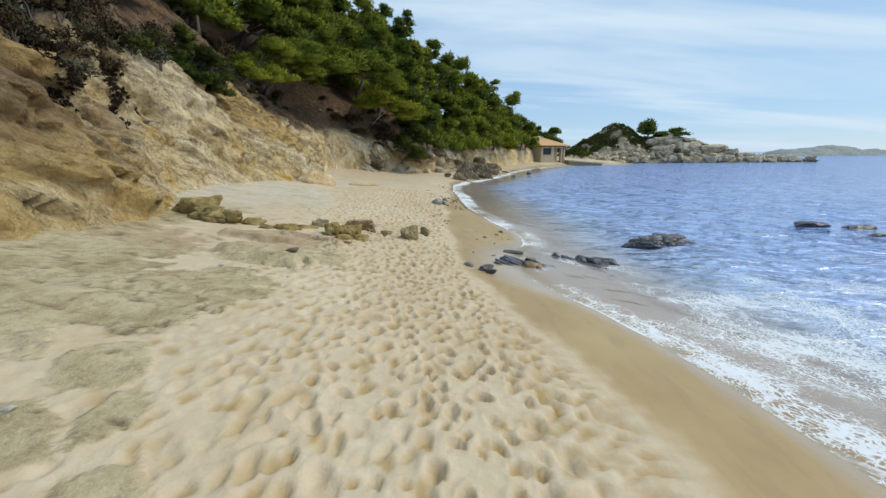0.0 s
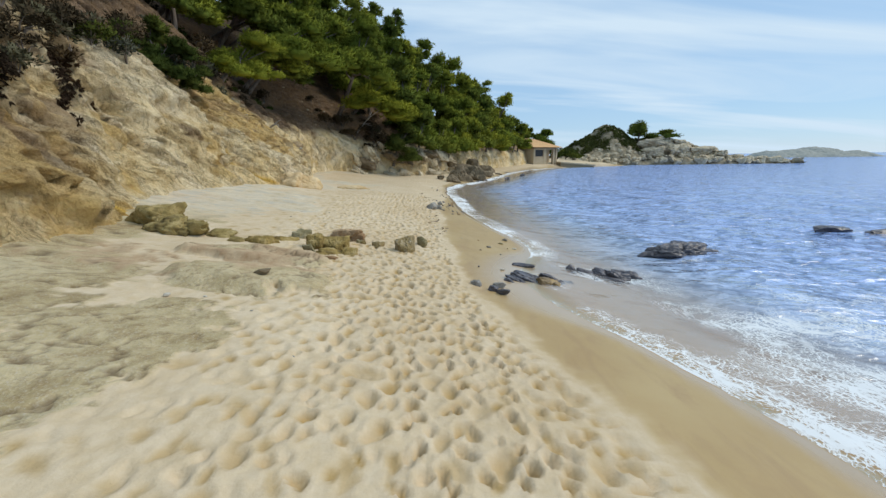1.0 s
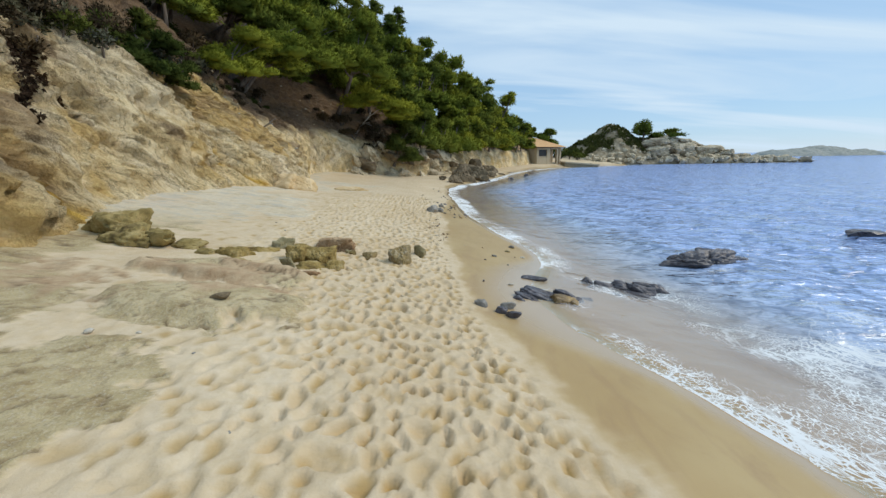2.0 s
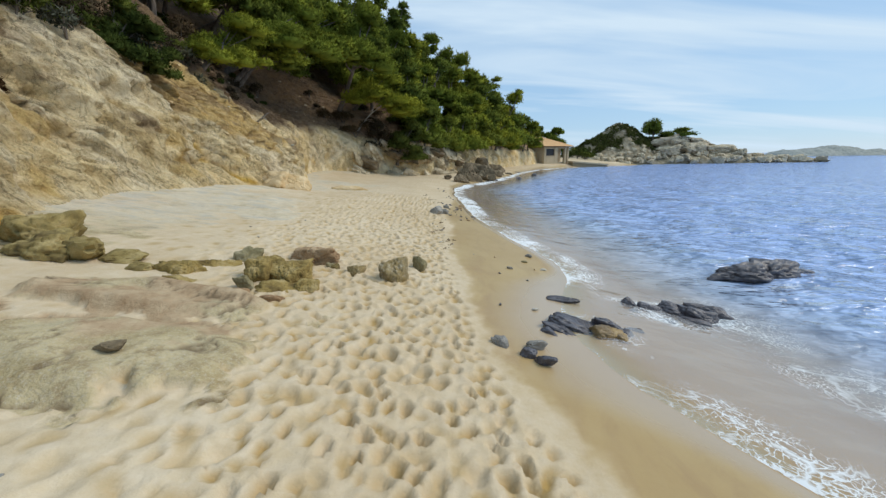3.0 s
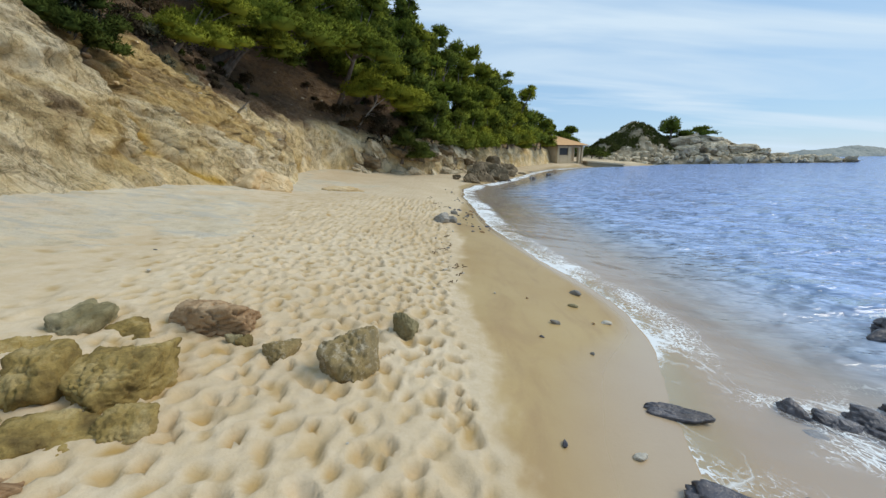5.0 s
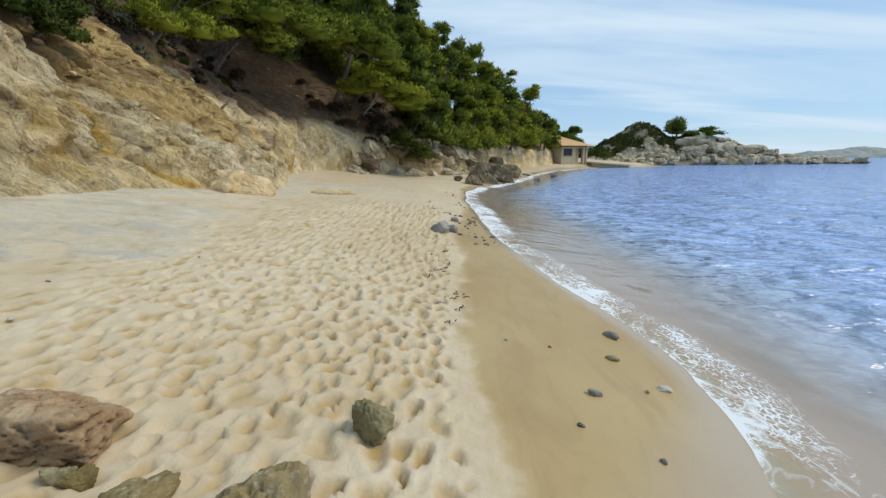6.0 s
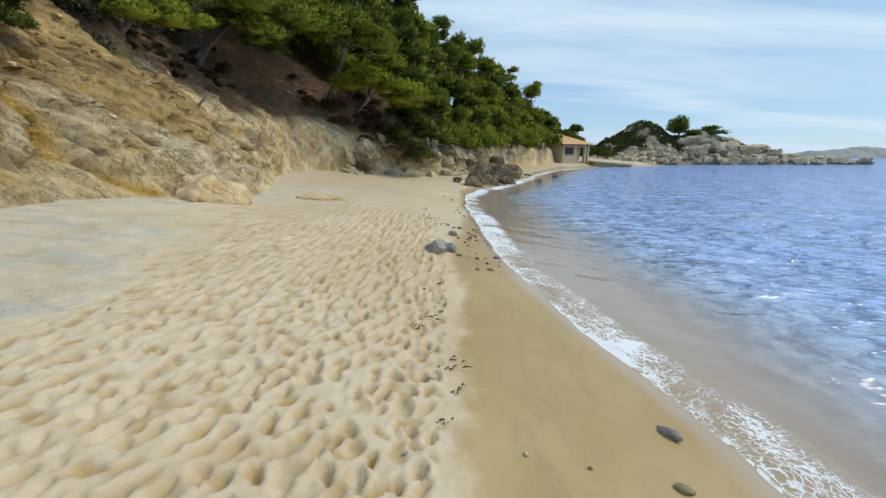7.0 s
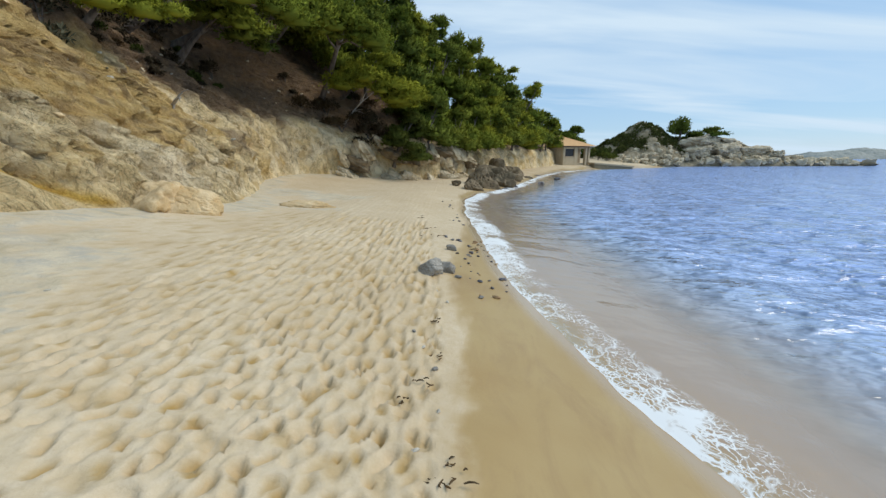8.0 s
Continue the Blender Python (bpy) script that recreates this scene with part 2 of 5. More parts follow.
def cliff_material():
    k = Mat("eroded_granite_cliff")
    soil, ochre = k.attr("soil"), k.attr("ochre")
    vein = k.attr("vein")
    v = k.coords((1, 1, 1))
    big = k.noise(0.6, 5, 0.62, v, 0.4)
    mid = k.noise(2.6, 8, 0.70, v, 0.9)
    blot = k.noise(1.5, 7, 0.72, k.coords((1, 1, 0.6)), 1.2)
    fine = k.noise(21.0, 6, 0.72, v)
    seam = k.math("ABSOLUTE", k.math("SUBTRACT", k.noise(1.7, 6, 0.62, k.coords((1, 1, 0.55)), 1.6), 0.5))
    stone = k.ramp(big, [(0.28, (0.74, 0.53, 0.25)), (0.45, (0.84, 0.66, 0.37)), (0.58, (0.86, 0.71, 0.45)), (0.75, (0.80, 0.68, 0.47))])
    stone = k.mix(k.ramp(blot, [(0.52, 0.0), (0.68, 0.6)]), stone, (0.60, 0.41, 0.16))
    stone = k.mix(k.ramp(vein, [(0.58, 0.0), (0.85, 0.5)]), stone, (0.46, 0.32, 0.15))
    stone = k.mix(k.ramp(k.noise(0.95, 7, 0.7, v, 1.0), [(0.52, 0.0), (0.66, 0.7)]), stone, (0.86, 0.72, 0.50))
    stone = k.mix(k.ramp(mid, [(0.30, 0.6), (0.42, 0.0)]), stone, (0.42, 0.28, 0.12))
    stone = k.mix(k.ramp(seam, [(0.0, 0.6), (0.014, 0.0)]), stone, (0.22, 0.15, 0.08))
    run = k.node("ShaderNodeCombineXYZ", X=k.math("MULTIPLY", k.attr("slant"), 2.6), Y=k.math("MULTIPLY", k.attr("rise"), 0.7)).outputs[0]
    line = k.math("ABSOLUTE", k.math("SUBTRACT", k.noise(1.0, 5, 0.62, run, 0.9), 0.5))
    gaps = k.ramp(k.noise(1.1, 4, 0.6, v), [(0.44, 0.0), (0.58, 1.0)])
    stone = k.mix(k.math("MULTIPLY", gaps, k.ramp(line, [(0.0, 0.6), (0.025, 0.0)])), stone, (0.20, 0.13, 0.065))
    stone = k.mix(k.math("MULTIPLY", gaps, k.ramp(k.noise(1.0, 6, 0.68, run, 0.5), [(0.50, 0.0), (0.66, 0.55)])), stone, (0.66, 0.47, 0.21))
    stone = k.mix(k.math("MULTIPLY", ochre, k.ramp(k.noise(3.5, 6, 0.7, v), [(0.3, 0.45), (0.5, 1.0)])), stone, k.ramp(mid, [(0.3, (0.50, 0.30, 0.09)), (0.7, (0.76, 0.54, 0.22))]))
    stone = k.mix(k.attr("rust"), stone, k.ramp(mid, [(0.3, (0.46, 0.25, 0.04)), (0.65, (0.74, 0.47, 0.10))]))
    earth = k.ramp(mid, [(0.25, (0.10, 0.066, 0.042)), (0.5, (0.21, 0.142, 0.09)), (0.75, (0.36, 0.26, 0.165))])
    earth = k.mix(k.ramp(fine, [(0.60, 0.0), (0.70, 0.6)]), earth, (0.40, 0.31, 0.21))
    earth = k.mix(k.ramp(blot, [(0.42, 0.0), (0.60, 0.65)]), earth, (0.30, 0.19, 0.095))
    # Earth colour covers the slope and also paints shade into groove and clefts.
    col = k.mix(soil, stone, earth)
    col = k.mix(0.35, col, k.ramp(fine, [(0.3, 0.3), (0.7, 0.75)]), "OVERLAY")
    b = k.bump(mid, 0.8, 0.15)
    b = k.bump(k.ramp(seam, [(0.0, 0.0), (0.04, 1.0)]), 0.6, 0.06, b)
    b = k.bump(k.math("MULTIPLY", gaps, k.ramp(line, [(0.0, 0.0), (0.07, 1.0)])), 0.7, 0.09, b)
    b = k.bump(k.noise(7.5, 6, 0.7, v, 0.8), 0.8, 0.07, b)
    b = k.bump(fine, 0.9, 0.045, b)
    return k.end(col, 0.92, b, Specular_IOR_Level=0.15)


def sea_material():
    k = Mat("sea_water")
    deep, foam = k.attr("deep"), k.attr("foam")
    v = k.coords((1, 1, 1))
    wave = k.math("ADD", k.noise(0.55, 3, 0.5, k.coords((0.5, 1.0, 1))), k.math("MULTIPLY", k.noise(2.2, 3, 0.5, k.coords((0.55, 1.0, 1))), 0.45))
    ripple = k.noise(8.0, 2, 0.5, k.coords((0.6, 1.0, 1)), 0.2)
    b = k.bump(k.math("MULTIPLY", wave, k.ramp(deep, [(0.05, 0.02), (0.75, 1.0)])), 1.0, 0.5)
    b = k.bump(k.math("MULTIPLY", ripple, k.ramp(deep, [(0.1, 0.08), (0.8, 1.0)])), 0.7, 0.06, b)
    chop = k.math("ADD", k.noise(1.6, 2, 0.5, k.coords((0.55, 1.0, 1))), k.math("MULTIPLY", k.noise(5.0, 2, 0.5, k.coords((0.55, 1.0, 1)), 0.15), 0.32))
    swell = k.bump(k.math("MULTIPLY", chop, k.ramp(deep, [(0.15, 0.0), (1.0, 1.0)])), 1.0, 1.1)
    body = k.node("ShaderNodeBsdfDiffuse", Color=k.ramp(deep, [(0.0, (0.62, 0.525, 0.48)), (0.3, (0.53, 0.555, 0.58)), (0.65, (0.45, 0.58, 0.80)), (1.0, (0.38, 0.53, 0.92))]), Normal=swell)
    clear = k.node("ShaderNodeBsdfTransparent", Color=(0.90, 0.95, 0.93, 1))
    under = k.node("ShaderNodeMixShader", Fac=k.math("MULTIPLY", k.attr("thin"), k.ramp(deep, [(0.0, 0.14), (0.3, 0.55), (0.8, 1.0)])), i1=clear.outputs[0], i2=body.outputs[0])
    gloss = k.node("ShaderNodeBsdfGlossy", Roughness=0.09, Normal=b)
    fres = k.node("ShaderNodeFresnel", IOR=1.5, Normal=b)
    water = k.node("ShaderNodeMixShader", Fac=k.math("MULTIPLY", fres.outputs[0], k.math("MULTIPLY_ADD", k.attr("thin"), 0.8, 0.2)), i1=under.outputs[0], i2=gloss.outputs[0])
    warp = k.node("ShaderNodeMixRGB", {"blend_type": "ADD"}, Fac=0.6, Color1=v, Color2=k.node("ShaderNodeTexNoise", Scale=1.3, Detail=5.0, Vector=v).outputs["Color"]).outputs[0]
    thin = lambda scale, rough: k.math("ABSOLUTE", k.math("SUBTRACT", k.noise(scale, 3, rough, warp, 0.8), 0.5))
    cell = k.node("ShaderNodeTexVoronoi", {"feature": "DISTANCE_TO_EDGE"}, Scale=19.0, Vector=warp).outputs["Distance"]
    patch = k.math("MULTIPLY", foam, k.ramp(k.noise(1.1, 5, 0.6, v), [(0.36, 0.2), (0.62, 1.3)]))
    l1 = k.math("SUBTRACT", k.math("MULTIPLY", patch, 0.085), thin(1.5, 0.5))
    l2 = k.math("SUBTRACT", k.math("MULTIPLY", patch, 0.075), thin(4.5, 0.55))
    froth = k.noise(34.0, 4, 0.7, v)
    l3 = k.math("SUBTRACT", k.math("MULTIPLY", k.math("MULTIPLY", patch, 0.44), k.ramp(froth, [(0.30, 0.3), (0.65, 1.3)])), cell)
    cover = k.math("MAXIMUM", k.ramp(k.math("MULTIPLY_ADD", l1, 14.0, 0.4), [(0.40, 0), (0.85, 0.9)]), k.ramp(k.math("MULTIPLY_ADD", l2, 14.0, 0.4), [(0.42, 0), (0.95, 0.85)]))
    cover = k.math("MAXIMUM", cover, k.ramp(k.math("MULTIPLY_ADD", l3, 4.0, 0.30), [(0.42, 0), (0.80, 0.85)]))
    cover = k.math("MULTIPLY", cover, k.ramp(foam, [(0.04, 0), (0.2, 1)]))
    white = k.node("ShaderNodeBsdfDiffuse", Color=(0.82, 0.86, 0.88, 1))
    full = k.node("ShaderNodeMixShader", Fac=cover, i1=water.outputs[0], i2=white.outputs[0])
    return k.out(full.outputs[0])


M_SAND, M_CLIFF, M_SEA = sand_material(), cliff_material(), sea_material()


# ---------------------------------------------------------------- ground: sand with footprints, rock slabs, sea bed
SLABS = [(-2.1, 4.78, 1.0, 0.52), (-2.5, 5.64, 1.2, 0.30), (-2.0, 1.98, 0.24, 0.26), (-1.58, 1.56, 0.16, 0.2), (-1.33, 1.2, 0.2, 0.2), (-1.95, 1.25, 0.42, 0.3), (-2.35, 3.2, 0.65, 0.85), (-3.0, 2.2, 0.6, 0.7), (-4.1, 3.6, 1.3, 2.0), (-4.7, 10.0, 1.35, 2.7), (-3.5, 9.7, 0.65, 0.6), (-3.9, 17.6, 1.2, 0.5), (-4.5, 20.5, 1.8, 1.0)]
REDS = [(-2.5, 5.35, 1.2, 0.5), (-3.5, 5.3, 1.0, 0.8), (-2.2, 5.72, 0.9, 0.25), (-2.0, 5.9, 0.3, 0.2), (-5.6, 9.3, 0.7, 0.9), (-3.6, 5.9, 0.5, 0.3), (-3.9, 17.5, 1.0, 0.25)]


def spots(x, y, places):
    """Union of soft ellipses: 1 in a middle, 0 at a rim, below 0 outside."""
    best = np.full(np.shape(x), -9.0)
    for cx, cy, rx, ry in places:
        best = np.maximum(best, 1 - np.sqrt(((x - cx) / rx) ** 2 + ((y - cy) / ry) ** 2))
    return best


def slab_mask(x, y):
    """Where bare bedrock shows through the sand: 0 to 1."""
    n = 0.5 * fbm(x * 1.1 + 3, y * 1.3, 1.7, 4, 0.6) + 0.42 * fbm(x * 3.2, y * 3.6, 5.0, 5, 0.66)
    m = np.maximum(spots(x, y, SLABS), 0.9 - 0.9 * (x - foot_x(y)) - 0.03 * np.maximum(y - 16, 0))
    return smooth(0.0, 0.11 + 0.10 * smooth(6.5, 8.0, y), m + 1.15 * n)


def build_ground():
    xs = graded(-2.8, 0.40, 0.0215, -900, 3000, 1.065)
    ys = graded(1.15, 9.6, 0.0225, -900, 3000, 1.035)
    X, Y = np.meshgrid(xs, ys, indexing="ij")
    Z = sand_z(X, Y)
    u = X - berm_x(Y)
    rock = slab_mask(X, Y)
    land = smooth(1.2, -0.2, u)
    Z += land * 0.02 * fbm(X * 1.6, Y * 1.4, 8.0, 3)
    wx = 0.030 * fbm(X * 7, Y * 6, 51.0, 3, 0.6)
    wy = 0.036 * fbm(X * 7, Y * 6, 67.0, 3, 0.6)
    hollow, rim, damp = np.zeros_like(Z), np.zeros_like(Z), np.zeros_like(Z)
    r = np.random.default_rng(11)
    spots_at = [(u0 + r.uniform(-0.055, 0.055), y0 + r.uniform(-0.065, 0.065)) for y0 in np.arange(-0.2, 22, 0.112) for u0 in np.arange(-4.4, -0.02, 0.100)]
    for pu, cy in spots_at:
        cx = pu + float(berm_x(cy))
        far = max(0.0, float(np.interp(cy, [2, 4, 6, 8, 12], [-2.3, -1.65, -1.7, -2.2, -2.7])) - pu)
        if r.random() < 0.12 + 0.45 * far:
            continue
        soft = (1 + 0.25 * far) * (1.4 if r.random() < 0.12 else r.uniform(0.75, 1.1))
        ln, wd = r.uniform(0.040, 0.076) * soft, r.uniform(0.026, 0.042) * soft
        dep = r.uniform(0.012, 0.046) * (1.3 if pu > -1.5 else 1.0) / (1 + 0.35 * far) ** 3.5
        a = r.normal(0.0, 0.5)
        i0, i1 = np.searchsorted(xs, (cx - 0.28, cx + 0.28))
        j0, j1 = np.searchsorted(ys, (cy - 0.28, cy + 0.28))
        if i1 - i0 < 3 or j1 - j0 < 3:
            continue
        dx, dy = X[i0:i1, j0:j1] - cx + wx[i0:i1, j0:j1], Y[i0:i1, j0:j1] - cy + wy[i0:i1, j0:j1]
        p, q = dx * math.cos(a) + dy * math.sin(a), -dx * math.sin(a) + dy * math.cos(a)
        d = np.sqrt((p / (wd * (1 + 0.25 * np.tanh(q / ln)))) ** 2 + (q / ln) ** 2)
        cup = np.exp(-(d**3.6)) * (1 + 0.25 * q / ln)
        hollow[i0:i1, j0:j1] = np.minimum(hollow[i0:i1, j0:j1], -dep * cup)
        rim[i0:i1, j0:j1] = np.maximum(rim[i0:i1, j0:j1], 0.38 * dep * np.exp(-(((d - 1.4) / 0.36) ** 2)))
        # ochre tint that fills the hollow of most prints
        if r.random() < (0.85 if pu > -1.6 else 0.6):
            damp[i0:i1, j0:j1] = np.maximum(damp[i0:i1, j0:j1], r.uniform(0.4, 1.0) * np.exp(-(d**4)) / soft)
    lump = (0.35 + 0.65 * smooth(-3.2, -1.6, u)) * 0.010 * fbm(X * 4.2, Y * 3.6, 2.0, 5, 0.62) + 0.009 * fbm(X * 15, Y * 13, 4.0, 3, 0.6)
    walked = (1 - rock) * smooth(0.02, -0.12, u)
    Z += np.where(land > 0.01, (hollow + rim + lump) * walked, 0)
    strata = X * 0.12 + Y + 0.45 * fbm(X * 0.6, Y * 0.8, 4.0, 3)
    step = strata * 1.6
    step = (np.floor(step) + smooth(0.55, 1.0, step - np.floor(step))) / 1.6 - strata
    lift = 0.014 + 0.09 * smooth(0.0, 0.35, spots(X, Y, SLABS[:2]))
    ledge = 0.05 + 0.09 * smooth(3.6, 4.4, Y) * smooth(6.4, 5.9, Y)
    Z += rock * (lift + ledge * step + 0.018 * fbm(X * 3, Y * 3, 6.0, 5, 0.65))
    # cracks are cut into the slabs and also mask their painted shade
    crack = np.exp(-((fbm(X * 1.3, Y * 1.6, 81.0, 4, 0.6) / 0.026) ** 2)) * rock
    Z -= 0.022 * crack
    red = smooth(0.0, 0.5, spots(X, Y, REDS) + 0.9 * fbm(X * 3, Y * 3.4, 12.0, 4, 0.6))
    wet = smooth(0.0, 0.22, u - 0.75 * smooth(12, 18, Y) + 0.16 * fbm(X * 2, Y * 1.2, 1.0, 3) + 0.14 * fbm(X * 7, Y * 5, 14.0, 4, 0.6)) * (1 - rock * 0.5)
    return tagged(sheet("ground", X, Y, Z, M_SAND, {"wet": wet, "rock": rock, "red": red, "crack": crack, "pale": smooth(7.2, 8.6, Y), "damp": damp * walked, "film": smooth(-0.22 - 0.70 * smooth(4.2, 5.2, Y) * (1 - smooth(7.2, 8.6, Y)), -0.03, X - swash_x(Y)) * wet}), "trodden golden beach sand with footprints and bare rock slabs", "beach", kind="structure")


build_ground()


# ---------------------------------------------------------------- sea
AWASH = [(2.1, 6.9, 0.34), (2.7, 6.85, 0.46), (3.1, 7.25, 0.4), (1.35, 6.1, 0.4), (4.62, 8.42, 0.7), (5.3, 8.5, 0.7), (10.9, 10.2, 0.9)]


def build_sea():
    s = graded(0.0, 8.0, 0.075, 0.0, 3500, 1.07)
    ys = graded(0.0, 17.0, 0.09, -900, 3500, 1.06)
    S, Y = np.meshgrid(s, ys, indexing="ij")
    edge = swash_x(Y) + 0.10 * fbm(Y * 0.9, 2.0, 0, 3) + 0.03 * fbm(Y * 5, 7.0, 0, 2)
    X = edge + S
    bed = sand_z(X, Y)
    thin = smooth(0.0, 0.5, S)
    fade = smooth(40, 8, S) * smooth(60, 20, np.abs(Y - 8))
    wave = fade * smooth(1.0, 4.5, S) * (0.05 * fbm(X * 0.8, Y * 0.45, 2.2, 4) + 0.04 * np.sin(2.1 * (S + 0.6 * fbm(Y * 0.25, S * 0.2, 1.0, 2))))
    swell = 0.018 * np.exp(-(((S - 1.3 - 0.35 * np.sin(Y * 0.5)) / 0.22) ** 2)) * smooth(17, 12, Y)
    level, film = wave + swell * fade, bed + 0.004 + 0.018 * smooth(0, 0.25, S)
    Z = 0.5 * (level + film + np.sqrt((level - film) ** 2 + (0.07 * smooth(0.1, 0.8, S)) ** 2))
    depth = np.clip(Z - bed, 0, 9)
    deep = 1 - np.exp(-depth * 4.6)
    near = smooth(8.6, 5.0, Y)
    far = np.maximum(smooth(7.2, 10.2, Y), smooth(4.4, 3.4, Y))
    foam = np.exp(-S / 0.055) * (0.35 + 0.65 * far) + smooth(0.8, 0.3, S) * (0.16 + 0.54 * far)
    foam += near * smooth(0.05, 0.25, S) * smooth(4.2, 1.6, S) * (0.12 + 0.26 * smooth(4.8, 3.6, Y))
    foam += near * smooth(1.0, 2.2, S) * smooth(26, 5, S) * 0.27
    for cx, cy, rad in AWASH:
        foam += 0.17 * np.exp(-((np.hypot(X - cx, (Y - cy) * 1.3) - rad) / 0.16) ** 2)
    foam *= np.clip(1 + 1.1 * fbm(X * 0.6, Y * 0.4, 4.4, 3), 0.1, 2)
    ob = sheet("sea", X, Y, Z, M_SEA, {"deep": deep, "foam": np.clip(foam, 0, 1), "thin": thin})
    ob.visible_shadow = False
    return tagged(ob, "blue sea with white foam running up the sand", "sea", kind="structure")


build_sea()


# ---------------------------------------------------------------- cliff and hillside
def hill_top(y):
    return np.interp(y, [-80, 0, 12, 30, 42, 52, 60, 66, 72], [60, 60, 60, 44, 22, 14, 9, 4.5, 2.0])


def hill_z(d, y):
    """Height over the foot of the cliff, d metres in from it."""
    steep = np.interp(d, [-1, 0, 0.5, 1.0, 2.0, 3.0, 4.2, 60], [-0.9, 0, 0.75, 1.35, 2.6, 3.5, 4.5, 46])
    wall = np.interp(d, [-1, 0, 0.25, 0.6, 1.2, 3.0, 4.2, 60], [-0.9, 0, 1.2, 2.3, 2.8, 4.0, 4.9, 46])
    k = np.interp(y, [18.5, 22.5], [0, 1])
    steep = steep * (1 - k) + wall * k
    steep = np.where(d > 0.4, 0.75 + (steep - 0.75) * np.interp(y, [7.6, 9, 12, 13.5, 14.8, 16.5, 18.2, 19.5, 29, 33, 40], [1, 1.38, 1.30, 1.0, 0.90, 1.0, 1.15, 1.0, 0.97, 0.85, 1.0]), steep)
    extra = np.interp(y, [22, 29], [0.35, 0.0]) * np.clip(d - 3.0, 0, 30) + 0.25 * np.clip(d - 9.0, 0, 12)
    top = hill_top(y)
    return top * (1 - np.exp(-(steep + extra) / top))


CLIFF = {}


def build_cliff():
    ds = np.concatenate([np.arange(-0.6, 5.5, 0.06), 5.5 + np.cumsum(0.06 * 1.045 ** np.arange(1, 88))])
    ys = np.concatenate([-8 - np.cumsum(0.08 * 1.09 ** np.arange(1, 50))[::-1], np.arange(-8, 33, 0.075), 33 + np.cumsum(0.08 * 1.035 ** np.arange(1, 85))])
    D, Y = np.meshgrid(ds, ys, indexing="ij")
    FX = foot_x(Y)
    FZ = sand_z(FX, Y)
    top = hill_top(Y)
    h = hill_z(D, Y)
    rough = smooth(-0.1, 0.5, h) * smooth(10, 4, h) * smooth(64, 50, Y) + 0.15
    slant = Y + (0.45 * smooth(22, 17, Y) + 0.35 * fbm(Y * 0.4, h * 0.4, 31.0, 2)) * h
    gully = -np.abs(fbm(slant * 0.75, h * 0.18, 2.0, 4, 0.55)) + 0.18
    rib = fbm(slant * 1.5, h * 0.22, 15.0, 4, 0.55)
    bulge = fbm(slant * 0.28, h * 0.25, 5.0, 3)
    knob = fbm(Y * 2.0, h * 1.8, 7.0, 5, 0.6)
    split = fbm(slant * 1.0 + 0.25 * h, h * 0.30, 21.0, 4, 0.55)
    cleft = np.exp(-((split / 0.038) ** 2)) * smooth(-0.05, 0.15, fbm(slant * 0.5, h * 0.6, 27.0, 2))
    chunk = fbm(Y * 0.9, h * 1.1, 41.0, 4, 0.6)
    step_y = np.round(chunk * 5) / 5
    crag = -np.abs(fbm(slant * 1.9 + 0.6 * h, h * 1.2, 121.0, 4, 0.6)) + 0.16
    pock = fbm(Y * 5.2, h * 5.0, 131.0, 4, 0.62)
    out = rough * (0.34 * gully + 0.6 * 0.7 * bulge * smooth(0, 1.5, h) + 0.20 * rib * (0.3 + 0.7 * smooth(36, 28, Y)) + 0.30 * knob + 0.34 * crag + 0.10 * pock - 0.36 * cleft + 0.26 * (0.5 * chunk + 0.5 * step_y) * smooth(0, 0.8, h))
    groove = np.exp(-(((Y - 7.45 + 0.42 * h + 0.15 * fbm(h * 1.5, 1.0, 3.0, 2)) / 0.34) ** 2)) * smooth(0.05, 0.4, h) * smooth(4.5, 3.2, h)
    brow = np.exp(-(((Y - 6.2 + 0.42 * h) / 0.75) ** 2)) * smooth(0.0, 0.5, h) * smooth(4.5, 3.0, h)
    bed_y = 13.15 + 2.0 * np.clip(0.55 - h, 0, 1) ** 1.1 + 0.18 * np.clip(h - 1, 0, 4) + 0.2 * fbm(h * 1.2, 3.0, 1.0, 2)
    runnel = np.exp(-(((Y - bed_y - 0.1) / 0.36) ** 2)) * smooth(0.1, 0.9, h) * smooth(5.2, 4.2, h)
    rise = np.exp(-(((Y - bed_y + 0.7) / 0.5) ** 2)) * smooth(0.5, 1.4, h) * smooth(5.0, 3.8, h)
    out = out + 0.50 * brow - 0.68 * groove - 0.40 * runnel + 0.14 * rise
    X = FX - D + out
    Z = FZ + h + rough * 0.2 * fbm(Y * 0.9, D * 0.9, 3.0, 4)
    rim = np.interp(Y, [4, 8, 11, 13.5, 16, 18, 20, 22, 28, 34], [2.9, 3.3, 4.0, 3.7, 4.1, 3.8, 2.9, 2.3, 2.4, 2.0]) + 0.6 * fbm(Y * 0.25, 1.0, 0, 3) + 0.6 * fbm(Y * 0.9, h * 0.4, 4.0, 3)
    soil = smooth(-0.25, 0.35, h - rim)
    streak = np.exp(-(((Y - bed_y - 0.05) / 0.22) ** 2)) * smooth(2.6, 2.0, h) * smooth(0.02, 0.15, h)
    upper = smooth(13.4, 14.2, Y) * smooth(20.0, 17.5, Y) * smooth(1.0, 2.2, h)
    stain = fbm(Y * 0.7, h * 0.9, 11.0, 5, 0.6)
    ochre = np.clip(smooth(0.10, 0.5, stain + 0.75 * upper + 0.55 * smooth(9, 6.5, Y)) * 0.9 + 1.2 * streak + 0.9 * np.exp(-(((Y - 7.15 + 0.42 * h) / 0.22) ** 2)) * smooth(2.2, 1.2, h), 0, 1)
